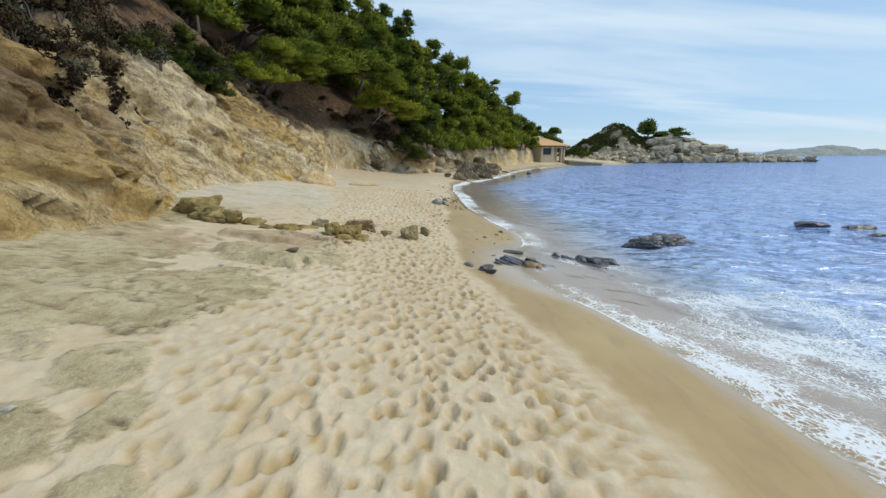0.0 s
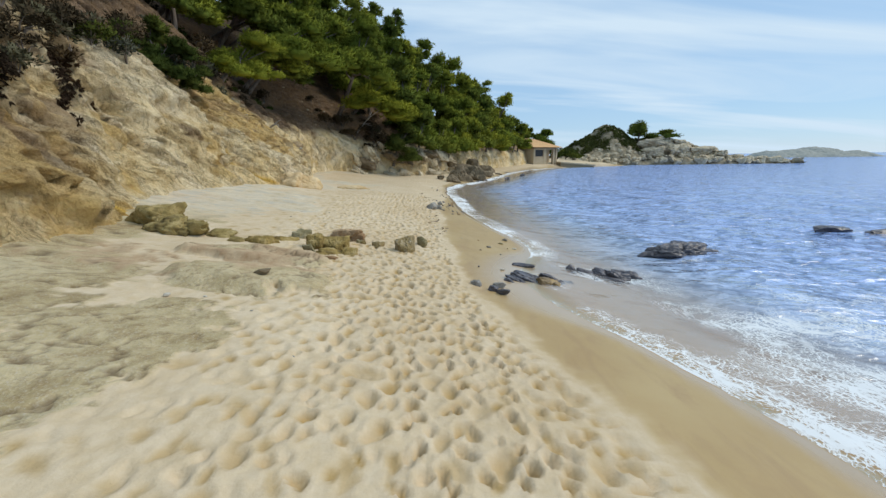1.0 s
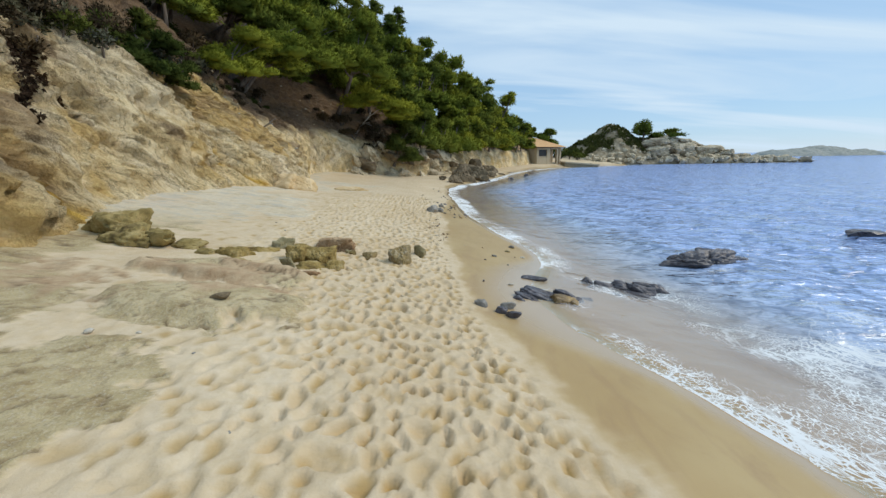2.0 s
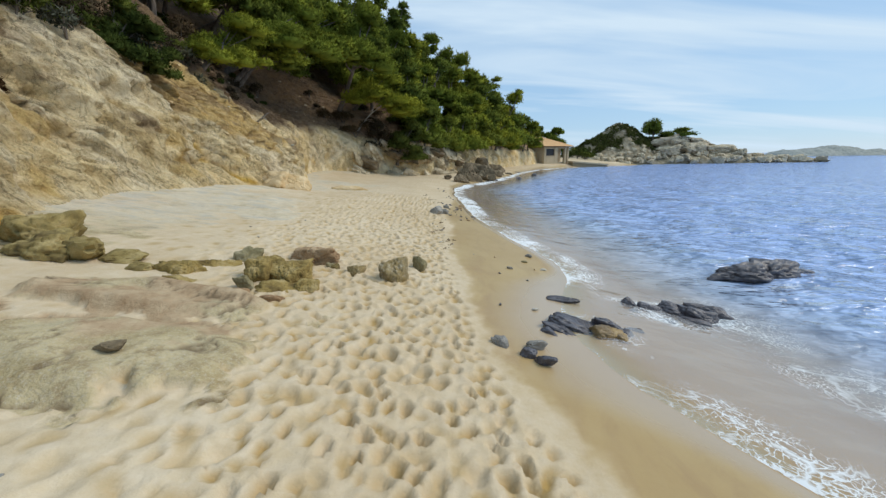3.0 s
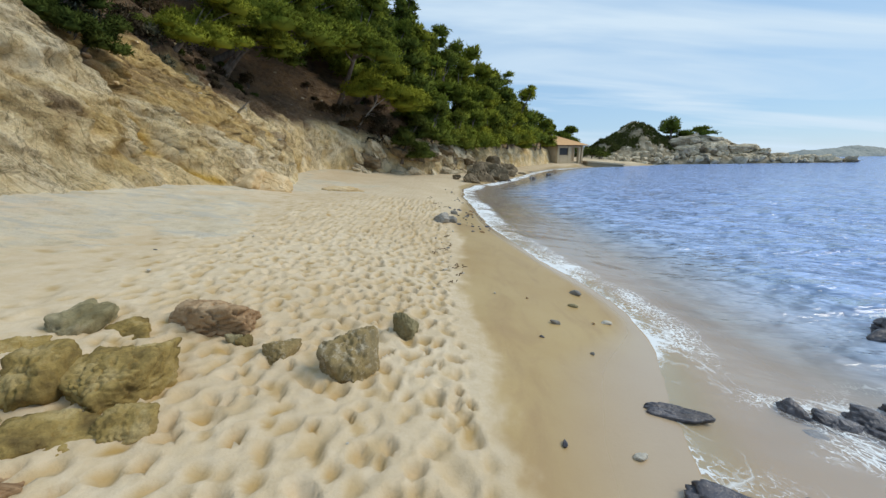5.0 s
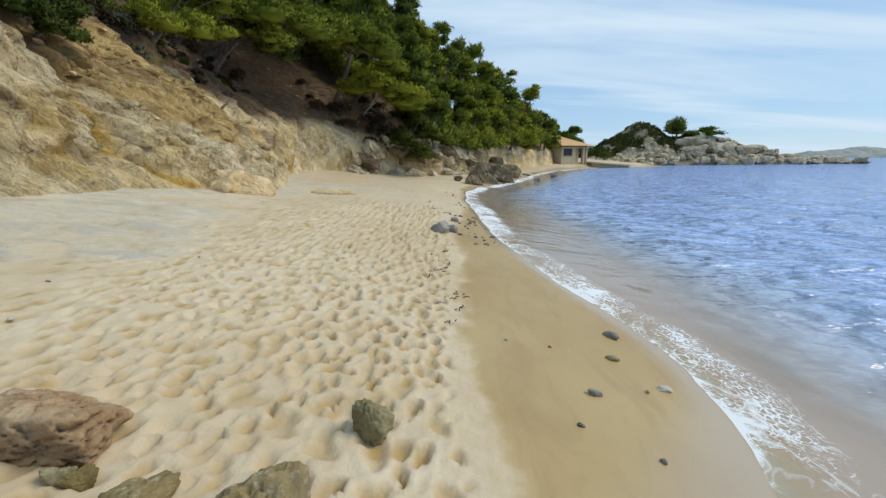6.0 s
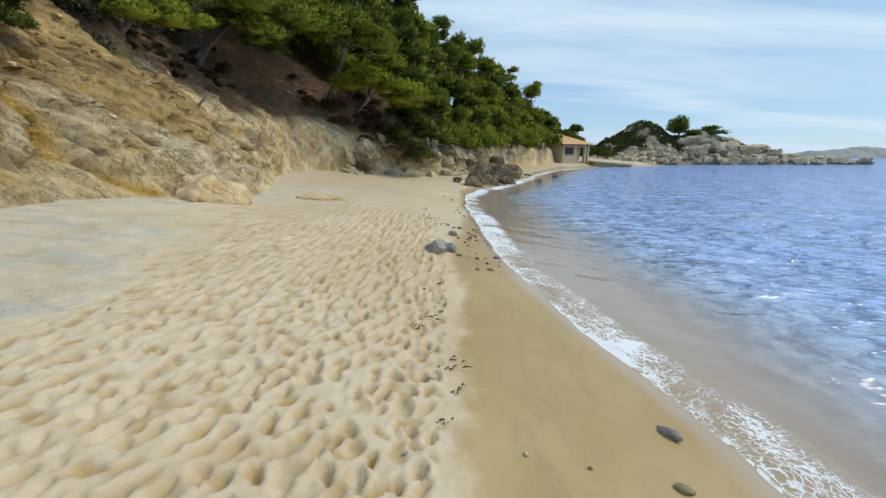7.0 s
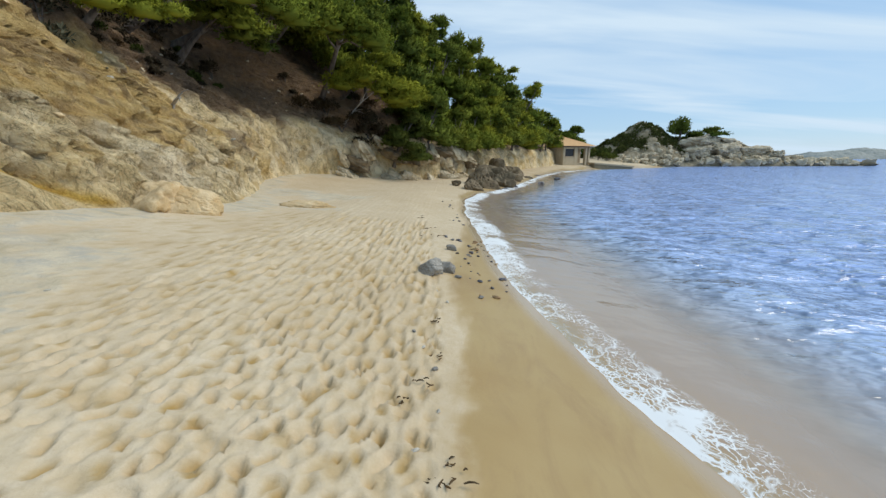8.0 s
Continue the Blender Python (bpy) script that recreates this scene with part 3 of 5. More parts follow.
    soil = np.maximum(soil, 0.75 * smooth(0.14, 0.40, fbm(slant * 0.8, h * 0.5, 71.0, 5, 0.62) + 0.36 * smooth(10, 6.5, Y) - 0.10 * smooth(8, 12, Y)) * smooth(0.6, 1.6, h))
    soil = np.maximum(soil, 0.6 * upper * smooth(-0.05, 0.25, fbm(slant * 2.2, h * 1.6, 77.0, 5, 0.65)))
    # groove and clefts get earth tone as painted shade; the runnel holds soil
    soil = np.maximum(soil, np.maximum(np.maximum(1.0 * groove, 0.6 * cleft * smooth(0.3, 0.8, h)), 0.95 * runnel * smooth(1.7, 2.3, h)))
    soil = np.maximum(soil, smooth(9.0, 7.4, Y + 0.42 * h) * smooth(0.3, 1.0, h) * np.clip(0.60 + 1.0 * fbm(slant * 1.3, h * 0.5, 101.0, 5, 0.62), 0, 0.85))
    vein = np.clip(0.5 + 1.1 * fbm(slant * 2.4, h * 0.55, 91.0, 6, 0.62), 0, 1)
    rust = np.clip(1.25 * np.exp(-(((Y - bed_y - 0.02 + 0.12 * fbm(Y * 2, h * 2, 141.0, 3)) / 0.15) ** 2)) * smooth(2.4, 1.9, h) * smooth(0.0, 0.12, h) + np.exp(-(((Y - 7.1 + 0.42 * h + 0.15 * fbm(Y * 2, h * 2, 147.0, 3)) / 0.16) ** 2)) * smooth(2.3, 1.5, h), 0, 0.95)
    soil = soil * (1 - 0.9 * rust)
    CLIFF.update(d=ds, y=ys, X=X, Z=Z, h=h)
    ob = sheet("cliff", X[::-1], Y[::-1], Z[::-1], M_CLIFF, {"soil": soil[::-1], "ochre": ochre[::-1], "vein": vein[::-1], "rust": rust[::-1], "slant": slant[::-1], "rise": h[::-1]})
    return tagged(ob, "eroded pale granite cliff below a brown earth hillside", "cliff", kind="structure")


build_cliff()


def cliff_at(y, h):
    """The place on the cliff at y, h metres over its foot."""
    j = int(np.clip(np.searchsorted(CLIFF["y"], y), 0, len(CLIFF["y"]) - 1))
    i = int(np.clip(np.searchsorted(CLIFF["h"][:, j], h), 0, len(CLIFF["d"]) - 1))
    return Vector((CLIFF["X"][i, j], y, CLIFF["Z"][i, j]))


def land_z(x, y):
    """Height of whatever land is at x, y: the cliff's surface or the sand."""
    j = int(np.clip(np.searchsorted(CLIFF["y"], y), 0, len(CLIFF["y"]) - 1))
    col = CLIFF["X"][:, j]
    base = float(sand_z(x, y))
    under = np.nonzero(col <= x)[0]
    if len(under) == 0:
        return float(CLIFF["Z"][-1, j])
    return max(base, float(CLIFF["Z"][under[0], j])) if under[0] > 0 else base


# ---------------------------------------------------------------- mesh helpers
def mesh_of(name, verts, faces, material, smooth_faces=True):
    me = bpy.data.meshes.new(name)
    me.from_pydata([tuple(v) for v in verts], [], [tuple(f) for f in faces])
    me.update()
    if smooth_faces:
        me.polygons.foreach_set("use_smooth", np.ones(len(me.polygons), bool))
    me.materials.append(material)
    return me


def tri_mesh(name, co, tris, material, normals=None):
    """A mesh of triangles from arrays."""
    me = bpy.data.meshes.new(name)
    me.vertices.add(len(co))
    me.vertices.foreach_set("co", np.asarray(co, np.float32).ravel())
    me.loops.add(len(tris) * 3)
    me.loops.foreach_set("vertex_index", np.asarray(tris, np.int32).ravel())
    me.polygons.add(len(tris))
    me.polygons.foreach_set("loop_start", (np.arange(len(tris)) * 3).astype(np.int32))
    me.update(calc_edges=True)
    me.materials.append(material)
    if normals is not None:
        me.polygons.foreach_set("use_smooth", np.ones(len(me.polygons), bool))
        me.normals_split_custom_set_from_vertices(normals)
    return me


def part(name, me, parent, label=""):
    ob = new(name, me)
    ob.parent = parent
    return tagged(ob, label)


def empty(name, place, label, category, group=""):
    ob = new(name)
    ob.location = place
    return tagged(ob, label, category, group)


def sphere_dirs(level):
    bm = bmesh.new()
    bmesh.ops.create_icosphere(bm, subdivisions=level, radius=1)
    bm.verts.ensure_lookup_table()
    v = np.array([q.co[:] for q in bm.verts])
    f = np.array([[q.index for q in face.verts] for face in bm.faces])
    bm.free()
    return v, f


SPHERES = {n: sphere_dirs(n) for n in (2, 3, 4, 5, 6)}


def rock_mesh(material, size, seed, level=4, cuts=13, sharp=26.0, rough=0.15, tilt=(0, 0, 0)):
    """A broken stone: a rounded many-sided block with weathered faces, its middle at 0."""
    r = np.random.default_rng(seed)
    v, f = SPHERES[level]
    n = r.normal(size=(cuts, 3))
    n /= np.linalg.norm(n, axis=1)[:, None]
    n = np.vstack([n, [[0, 0, 1], [0, 0, -1], [1, 0, 0], [-1, 0, 0], [0, 1, 0], [0, -1, 0]]])
    hgt = np.append(r.uniform(0.46, 1.0, cuts), [0.8, 0.9, 1.05, 1.05, 1.05, 1.05])
    reach = (np.clip(v @ n.T / hgt, 0, None) ** sharp).sum(1) ** (-1 / sharp)
    p = v * reach[:, None]
    o = r.uniform(0, 90, 3)
    bump = fbm(p[:, 0] * 1.6 + o[0], p[:, 1] * 1.6 + o[1], p[:, 2] * 1.6 + o[2], 4, 0.55)
    crack = np.abs(fbm(p[:, 0] * 2.3 + o[1], p[:, 1] * 2.3 + o[2], p[:, 2] * 3.5 + o[0], 3))
    ridge = np.abs(fbm(p[:, 0] * 2.9 + o[2], p[:, 1] * 2.9 + o[0], p[:, 2] * 3.6 + o[1], 2, 0.5))
    bed = p @ np.array([0.25, 0.2, 0.95]) * 4.2 + 0.8 * bump
    bed = smooth(0.0, 0.35, bed - np.floor(bed)) - 0.5
    p = p * (1 + rough * (1.6 * bump - 0.9 * np.exp(-((crack / 0.06) ** 2)) - 0.5 * ridge + 0.22 * bed))[:, None]
    p = p / np.abs(p).max(0) * 0.5
    p = p * np.array(size)
    m = np.array(Euler([radians(a) for a in tilt]).to_matrix())
    return tri_mesh("stone", p @ m.T, f, material)


def shade(me):
    me.polygons.foreach_set("use_smooth", np.ones(len(me.polygons), bool))
    if len(me.polygons) < 2000:
        me.set_sharp_from_angle(angle=radians(40))
    return me


def rock(name, place, size, material, seed, label, category="rock", group="", level=4, sink=0.3, turn=0.0, z=None, **more):
    """A stone that rests in the ground at place."""
    me = shade(rock_mesh(material, size, seed, level, **more))
    ob = new(name, me)
    x, y = place
    base = (max(land_z(x, y), -0.5) if z is None else z)
    ob.matrix_world = pose(x, y, base + size[2] * (0.5 - sink), 0, 0, turn)
    return tagged(ob, label, category, group)


# ---------------------------------------------------------------- materials of stones, plants and house
def stone_material(name, a, b, c, rough=0.85, spot=(0.3, 0.28, 0.22), spots_fac=0.4, scale=1.0, spec=0.25):
    k = Mat(name)
    rnd = k.node("ShaderNodeObjectInfo").outputs["Random"]
    v = k.node("ShaderNodeMixRGB", {"blend_type": "ADD"}, Fac=1.0, Color1=k.coords(), Color2=k.math("MULTIPLY", rnd, 30.0)).outputs[0]
    n1 = k.noise(3.0 * scale, 6, 0.6, v, 0.4)
    n2 = k.noise(14.0 * scale, 6, 0.7, v)
    n3 = k.noise(70.0 * scale, 3, 0.7, v)
    col = k.ramp(n1, [(0.30, a), (0.50, b), (0.70, c)])
    col = k.mix(k.ramp(n2, [(0.52, 0.0), (0.70, spots_fac)]), col, spot)
    col = k.mix(0.3, col, k.ramp(n3, [(0.3, 0.28), (0.7, 0.72)]), "OVERLAY")
    bmp = k.bump(n3, 0.5, 0.006 / scale, k.bump(n2, 0.6, 0.03 / scale))
    return k.end(col, rough, bmp, Specular_IOR_Level=spec)


M_OCHRE = stone_material("ochre_stone", (0.13, 0.088, 0.030), (0.31, 0.222, 0.072), (0.47, 0.365, 0.175), spot=(0.11, 0.08, 0.03), spots_fac=0.65, scale=1.9)
M_RED = stone_material("red_brown_stone", (0.24, 0.14, 0.07), (0.40, 0.265, 0.145), (0.52, 0.385, 0.24), spot=(0.20, 0.125, 0.07))
M_GREYGREEN = stone_material("lichen_grey_stone", (0.15, 0.125, 0.06), (0.28, 0.24, 0.13), (0.44, 0.38, 0.25), spot=(0.12, 0.10, 0.045), spots_fac=0.6)
M_WET = stone_material("wet_black_stone", (0.040, 0.036, 0.042), (0.085, 0.080, 0.092), (0.17, 0.16, 0.17), 0.33, (0.045, 0.042, 0.046), 0.3, spec=0.6)
M_WETOCHRE = stone_material("wet_ochre_stone", (0.075, 0.058, 0.042), (0.25, 0.165, 0.065), (0.44, 0.30, 0.12), 0.4, (0.12, 0.085, 0.05), 0.3, 1.4, spec=0.5)
M_PEBBLE = stone_material("grey_pebble", (0.14, 0.13, 0.115), (0.24, 0.225, 0.20), (0.35, 0.33, 0.29), 0.6, (0.10, 0.095, 0.085), 0.5, 2.0)
M_PALE = stone_material("pale_pebble", (0.42, 0.38, 0.31), (0.52, 0.48, 0.40), (0.60, 0.56, 0.48), 0.7, (0.36, 0.32, 0.26), 0.4, 2.0)
M_GRANITE = stone_material("weathered_granite", (0.29, 0.23, 0.14), (0.54, 0.45, 0.31), (0.72, 0.63, 0.46), 0.88, (0.12, 0.10, 0.065), 0.75, 0.55)
M_ISLET = stone_material("brown_islet_rock", (0.13, 0.105, 0.06), (0.27, 0.22, 0.14), (0.44, 0.38, 0.28), 0.9, (0.09, 0.085, 0.04), 0.7, 0.35)
# Grey-green far rock, with the haze of distance put into its colour.
M_FARROCK = stone_material("hazy_far_rock", (0.22, 0.24, 0.21), (0.32, 0.33, 0.30), (0.42, 0.42, 0.38), 0.9, (0.17, 0.19, 0.15), 0.6, 0.3)
M_HEAD = stone_material("grey_brown_headland_stone", (0.085, 0.062, 0.036), (0.19, 0.145, 0.088), (0.33, 0.26, 0.165), 0.85, (0.10, 0.09, 0.07), 0.5, 0.6)
M_HEADPALE = stone_material("pale_headland_stone", (0.30, 0.235, 0.14), (0.55, 0.45, 0.29), (0.70, 0.60, 0.43), 0.88, (0.12, 0.09, 0.055), 0.7, 0.6)
M_GREYPALE = stone_material("pale_grey_stone", (0.20, 0.185, 0.16), (0.34, 0.32, 0.28), (0.46, 0.43, 0.38), spot=(0.17, 0.15, 0.12), spots_fac=0.5)
M_MOSS = stone_material("mossy_stone", (0.12, 0.085, 0.035), (0.29, 0.22, 0.08), (0.46, 0.36, 0.17), spot=(0.11, 0.085, 0.035), spots_fac=0.6, scale=1.5)
M_VEIN = stone_material("veined_stone", (0.14, 0.105, 0.045), (0.29, 0.215, 0.095), (0.22, 0.185, 0.115), spot=(0.60, 0.54, 0.42), spots_fac=0.7, scale=1.5)
M_SANDROCK = stone_material("sand_coloured_stone", (0.50, 0.34, 0.16), (0.65, 0.49, 0.28), (0.72, 0.58, 0.37), 0.9, (0.50, 0.29, 0.10), 0.55, 0.8)


def plant_material(name, dark, light, back=0.25, fleck=0.3):
    """Leaves or needles: broad patches of tone, a little change from blade to blade, and some light through them."""
    k = Mat(name)
    isl = k.node("ShaderNodeNewGeometry").outputs["Random Per Island"]
    col = k.ramp(k.noise(1.3, 4, 0.6), [(0.32, dark), (0.52, tuple(0.5 * (a + b) for a, b in zip(dark, light))), (0.70, light)])
    col = k.mix(fleck, col, k.ramp(isl, [(0.0, dark), (0.7, light), (1.0, tuple(min(1, c * 1.5) for c in light))]))
    col = k.mix(1.0, col, k.ramp(k.node("ShaderNodeObjectInfo").outputs["Random"], [(0.0, (0.66, 0.72, 0.70)), (0.5, (0.95, 0.95, 0.9)), (1.0, (1.25, 1.12, 0.85))]), "MULTIPLY")
    d = k.node("ShaderNodeBsdfDiffuse", Color=col)
    t = k.node("ShaderNodeBsdfTranslucent", Color=col)
    return k.out(k.node("ShaderNodeMixShader", Fac=back, i1=d.outputs[0], i2=t.outputs[0]).outputs[0])


M_PINE = plant_material("pine_needles", (0.115, 0.145, 0.028), (0.310, 0.360, 0.056), 0.22)
M_PINEDARK = plant_material("dark_pine_needles", (0.090, 0.118, 0.028), (0.232, 0.280, 0.054), 0.22)
M_SCRUB = plant_material("green_scrub", (0.035, 0.052, 0.015), (0.140, 0.175, 0.045))
M_ISLESCRUB = plant_material("olive_scrub", (0.045, 0.055, 0.018), (0.14, 0.15, 0.05))
M_DRY = plant_material("dry_scrub", (0.035, 0.025, 0.016), (0.13, 0.10, 0.065), 0.1)
M_GREYSCRUB = plant_material("grey_scrub", (0.045, 0.05, 0.04), (0.16, 0.165, 0.125), 0.1)
M_DEAD = plant_material("dead_hanging_growth", (0.026, 0.017, 0.012), (0.085, 0.056, 0.038), 0.05)
M_WEED = plant_material("dried_seaweed", (0.05, 0.035, 0.02), (0.19, 0.13, 0.08), 0.05)


def bark_material():
    k = Mat("pine_bark")
    n = k.noise(6.0, 6, 0.65, k.coords((1, 1, 0.25)))
    return k.end(k.ramp(n, [(0.3, (0.06, 0.045, 0.035)), (0.7, (0.22, 0.18, 0.14))]), 0.9, k.bump(n, 0.8, 0.05))


M_BARK = bark_material()
M_DEADWOOD = stone_material("bleached_wood", (0.24, 0.21, 0.18), (0.36, 0.33, 0.29), (0.46, 0.43, 0.38), 0.85, (0.2, 0.17, 0.14), 0.3)


# ---------------------------------------------------------------- plants
def tube(points, radii, sides=7):
    """A tapered tube along points: places and quads."""
    pts = [Vector(p) for p in points]
    verts, faces = [], []
    for i, p in enumerate(pts):
        way = (pts[min(i + 1, len(pts) - 1)] - pts[max(i - 1, 0)]).normalized()
        a = way.orthogonal().normalized()
        b = way.cross(a)
        for k in range(sides):
            an = 2 * math.pi * k / sides
            verts.append(p + radii[i] * (math.cos(an) * a + math.sin(an) * b))
    for i in range(len(pts) - 1):
        for k in range(sides):
            q = (k + 1) % sides
            faces.append((i * sides + k, i * sides + q, (i + 1) * sides + q, (i + 1) * sides + k))
    faces.append(tuple(range((len(pts) - 1) * sides, len(pts) * sides)))
    return verts, faces


def tufts(centres, outward, length, width, blades, r, up=0.5):
    """Needle or leaf bunches: thin triangles that spread from each centre. Returns places and triangles."""
    n = len(centres)
    c = np.repeat(centres, blades, 0)
    o = np.repeat(outward, blades, 0)
    d = o * 0.9 + r.normal(size=(n * blades, 3)) * 0.75 + np.array([0, 0, up])
    d /= np.linalg.norm(d, axis=1)[:, None] + 1e-9
    side = np.cross(d, r.normal(size=d.shape))
    side /= np.linalg.norm(side, axis=1)[:, None] + 1e-9
    side *= np.where((np.cross(side, d) * o).sum(1) < 0, -1.0, 1.0)[:, None]
    ln = length * r.uniform(0.6, 1.25, (n * blades, 1))
    wd = width * r.uniform(0.7, 1.3, (n * blades, 1))
    co = np.stack([c - side * wd * 0.3, c + d * ln * 0.55 + side * wd * 0.5, c + d * ln, c + d * ln * 0.5 - side * wd * 0.5], 1).reshape(-1, 3)
    k = np.arange(n * blades)[:, None] * 4
    tris = np.concatenate([k + [0, 1, 2], k + [0, 2, 3]], 1).reshape(-1, 3)
    return co, tris


def clump_normals(outward, blades, r):
    """Normals for the blades of each tuft that follow the clump they grow on."""
    n = np.repeat(outward, blades * 4, 0) + np.repeat(r.normal(size=(len(outward) * blades, 3)) * 0.28, 4, 0)
    return n / np.linalg.norm(n, axis=1)[:, None]


def puff_points(puffs, per, r, shell=0.55):
    """Places and outward ways in a set of flattened balls (x, y, z, rx, ry, rz)."""
    cs, os = [], []
    for x, y, z, rx, ry, rz in puffs:
        d = r.normal(size=(per, 3))
        d /= np.linalg.norm(d, axis=1)[:, None]
        d[:, 2] = np.where(d[:, 2] < -0.35, -d[:, 2], d[:, 2])
        rad = shell + (1 - shell) * r.random((per, 1)) ** 0.6
        lump = 1 + 0.35 * fbm(d[:, 0] * 1.8 + x, d[:, 1] * 1.8 + y, d[:, 2] * 1.8 + z, 2)[:, None]
        cs.append(np.array([x, y, z]) + d * rad * lump * np.array([rx, ry, rz]))
        os.append(d)
    return np.concatenate(cs), np.concatenate(os)


def pad_shape(d, o):
    """How far a foliage pad reaches in the directions d, in parts of its radius: lobed and frayed, flat below."""
    lobes = 0.55 * fbm(d[:, 0] * 1.5 + o[0], d[:, 1] * 1.5 + o[1], d[:, 2] * 1.5 + o[2], 2, 0.5)
    fray = 0.50 * fbm(d[:, 0] * 4.5 + o[1], d[:, 1] * 4.5 + o[2], d[:, 2] * 4.5 + o[0], 3, 0.6)
    reach = 1 + lobes + fray
    return d * np.stack([reach, reach, reach * np.where(d[:, 2] < 0, 0.5, 1.0)], -1)


def pine_crown(puffs, needle, dense, r, material):
    """Loose pads of foliage: a small ragged heart in each, thick with short needles that stand out all through it."""
    v, f = SPHERES[2]
    cos, trs, nos = [], [], []
    n0 = 0
    for x, y, z, rx, ry, rz in puffs:
        size = np.array([rx, ry, rz])
        o = r.uniform(0, 50, 3)
        cos.append(pad_shape(v, o) * size * 0.66 + (x, y, z))
        trs.append(f + n0)
        nos.append(v)
        n0 += len(v)
        n = int(np.clip(dense * 6.0 * rx * (rx + rz) / needle**2, 60, 480))
        d = r.normal(size=(n, 3))
        d /= np.linalg.norm(d, axis=1)[:, None]
        d[:, 2] = np.where(d[:, 2] < -0.35, -d[:, 2], d[:, 2])
        c = pad_shape(d, o) * size * r.uniform(0.60, 1.12, (n, 1)) + (x, y, z)
        blades = 3
        way = np.repeat(d, blades, 0) + r.normal(size=(n * blades, 3)) * 0.8 + (0, 0, 0.35)
        way /= np.linalg.norm(way, axis=1)[:, None]
        side = np.cross(way, r.normal(size=way.shape))
        side /= np.linalg.norm(side, axis=1)[:, None] + 1e-9
        side *= np.where((np.cross(side, way) * np.repeat(d, blades, 0)).sum(1) < 0, -1.0, 1.0)[:, None]
        ln = needle * r.uniform(0.8, 1.8, (n * blades, 1))
        wd = needle * r.uniform(0.18, 0.34, (n * blades, 1))
        c = np.repeat(c, blades, 0)
        cos.append(np.stack([c - side * wd, c + side * wd, c + way * ln], 1).reshape(-1, 3))
        trs.append(np.arange(n * blades * 3).reshape(-1, 3) + n0)
        up = np.repeat(d, blades, 0) + (0, 0, 0.2) + r.normal(size=way.shape) * 0.38
        nos.append(np.repeat(up / np.linalg.norm(up, axis=1)[:, None], 3, 0))
        n0 += n * blades * 3
    return tri_mesh("crown", np.concatenate(cos), np.concatenate(trs), material, np.concatenate(nos))


def pine(centre, wide, high, seed, material=M_PINE, tuft=0.20, dense=1.0, label="green pine with a rounded crown on the slope", group="pines on the slope", base=None, clear=0.9):
    """A sea pine: crown of the given middle and size, and a trunk that leans out from the slope below it."""
    r = np.random.default_rng(seed)
    cx, cy, cz = centre
    bottom = cz - high * 0.45
    if base is None:
        bx = cx
        for _ in range(60):
            if land_z(bx, cy) >= bottom - clear - 0.15 * high:
                break
            bx -= 0.15
        if land_z(bx, cy) > bottom + 0.3 * high:
            bx = cx
        base = (bx, cy)
    bz = land_z(*base) - 0.25
    foot = Vector((base[0], base[1], bz))
    top = empty("pine_tree", foot, label, "tree", group)
    c = Vector(centre) - foot
    bend = Vector((r.normal(0, 0.15), r.normal(0, 0.15), 0)) * max(0.4, c.z * 0.3)
    crown_top = c + Vector((0, 0, high * 0.28))
    line = [Vector((0, 0, 0)).lerp(crown_top, t) + bend * math.sin(math.pi * t) for t in (0, 0.12, 0.3, 0.5, 0.7, 0.85, 1.0)]
    thick = 0.014 * (wide + crown_top.length) + 0.02
    v, f = tube(line, [thick * q for q in (1.35, 1.0, 0.85, 0.7, 0.5, 0.32, 0.08)])
    part("trunk", mesh_of("trunk", v, f, M_BARK), top)
    count = 10 + int(r.integers(0, 5))
    puffs = []
    for k in range(2 * count + 3):
        a = 2 * math.pi * (k * 0.382 + r.uniform(-0.12, 0.12))
        lev = -0.42 + 0.86 * ((k * 0.618 + r.uniform(-0.1, 0.1)) % 1.0)
        reach = 0.42 * math.sqrt(max(0.05, 1 - (max(0.0, lev + 0.05) / 0.52) ** 2))
        out = reach * r.uniform(0.45, 1.0)
        w = r.uniform(0.10, 0.21) * (1.0 if lev < 0.2 else 0.85)
        puffs.append((c.x + math.cos(a) * out * wide, c.y + math.sin(a) * out * wide, c.z + lev * high, w * wide * r.uniform(0.85, 1.2), w * wide, w * min(wide, 1.3 * high) * r.uniform(0.5, 0.8)))
    part("crown", pine_crown(puffs, tuft * 0.73, dense, r, material), top)
    for k in range(min(6, count)):
        p = Vector(puffs[k][:3])
        t0 = r.uniform(0.45, 0.8)
        q = Vector((0, 0, 0)).lerp(crown_top, t0) + bend * math.sin(math.pi * t0)
        mid = q.lerp(p, 0.5) + Vector((0, 0, 0.12 * high * r.uniform(-0.6, 0.5)))
        v, f = tube([q, mid, p], [thick * 0.42, thick * 0.28, thick * 0.1], 5)
        part("limb", mesh_of("limb", v, f, M_BARK), top)
    return top


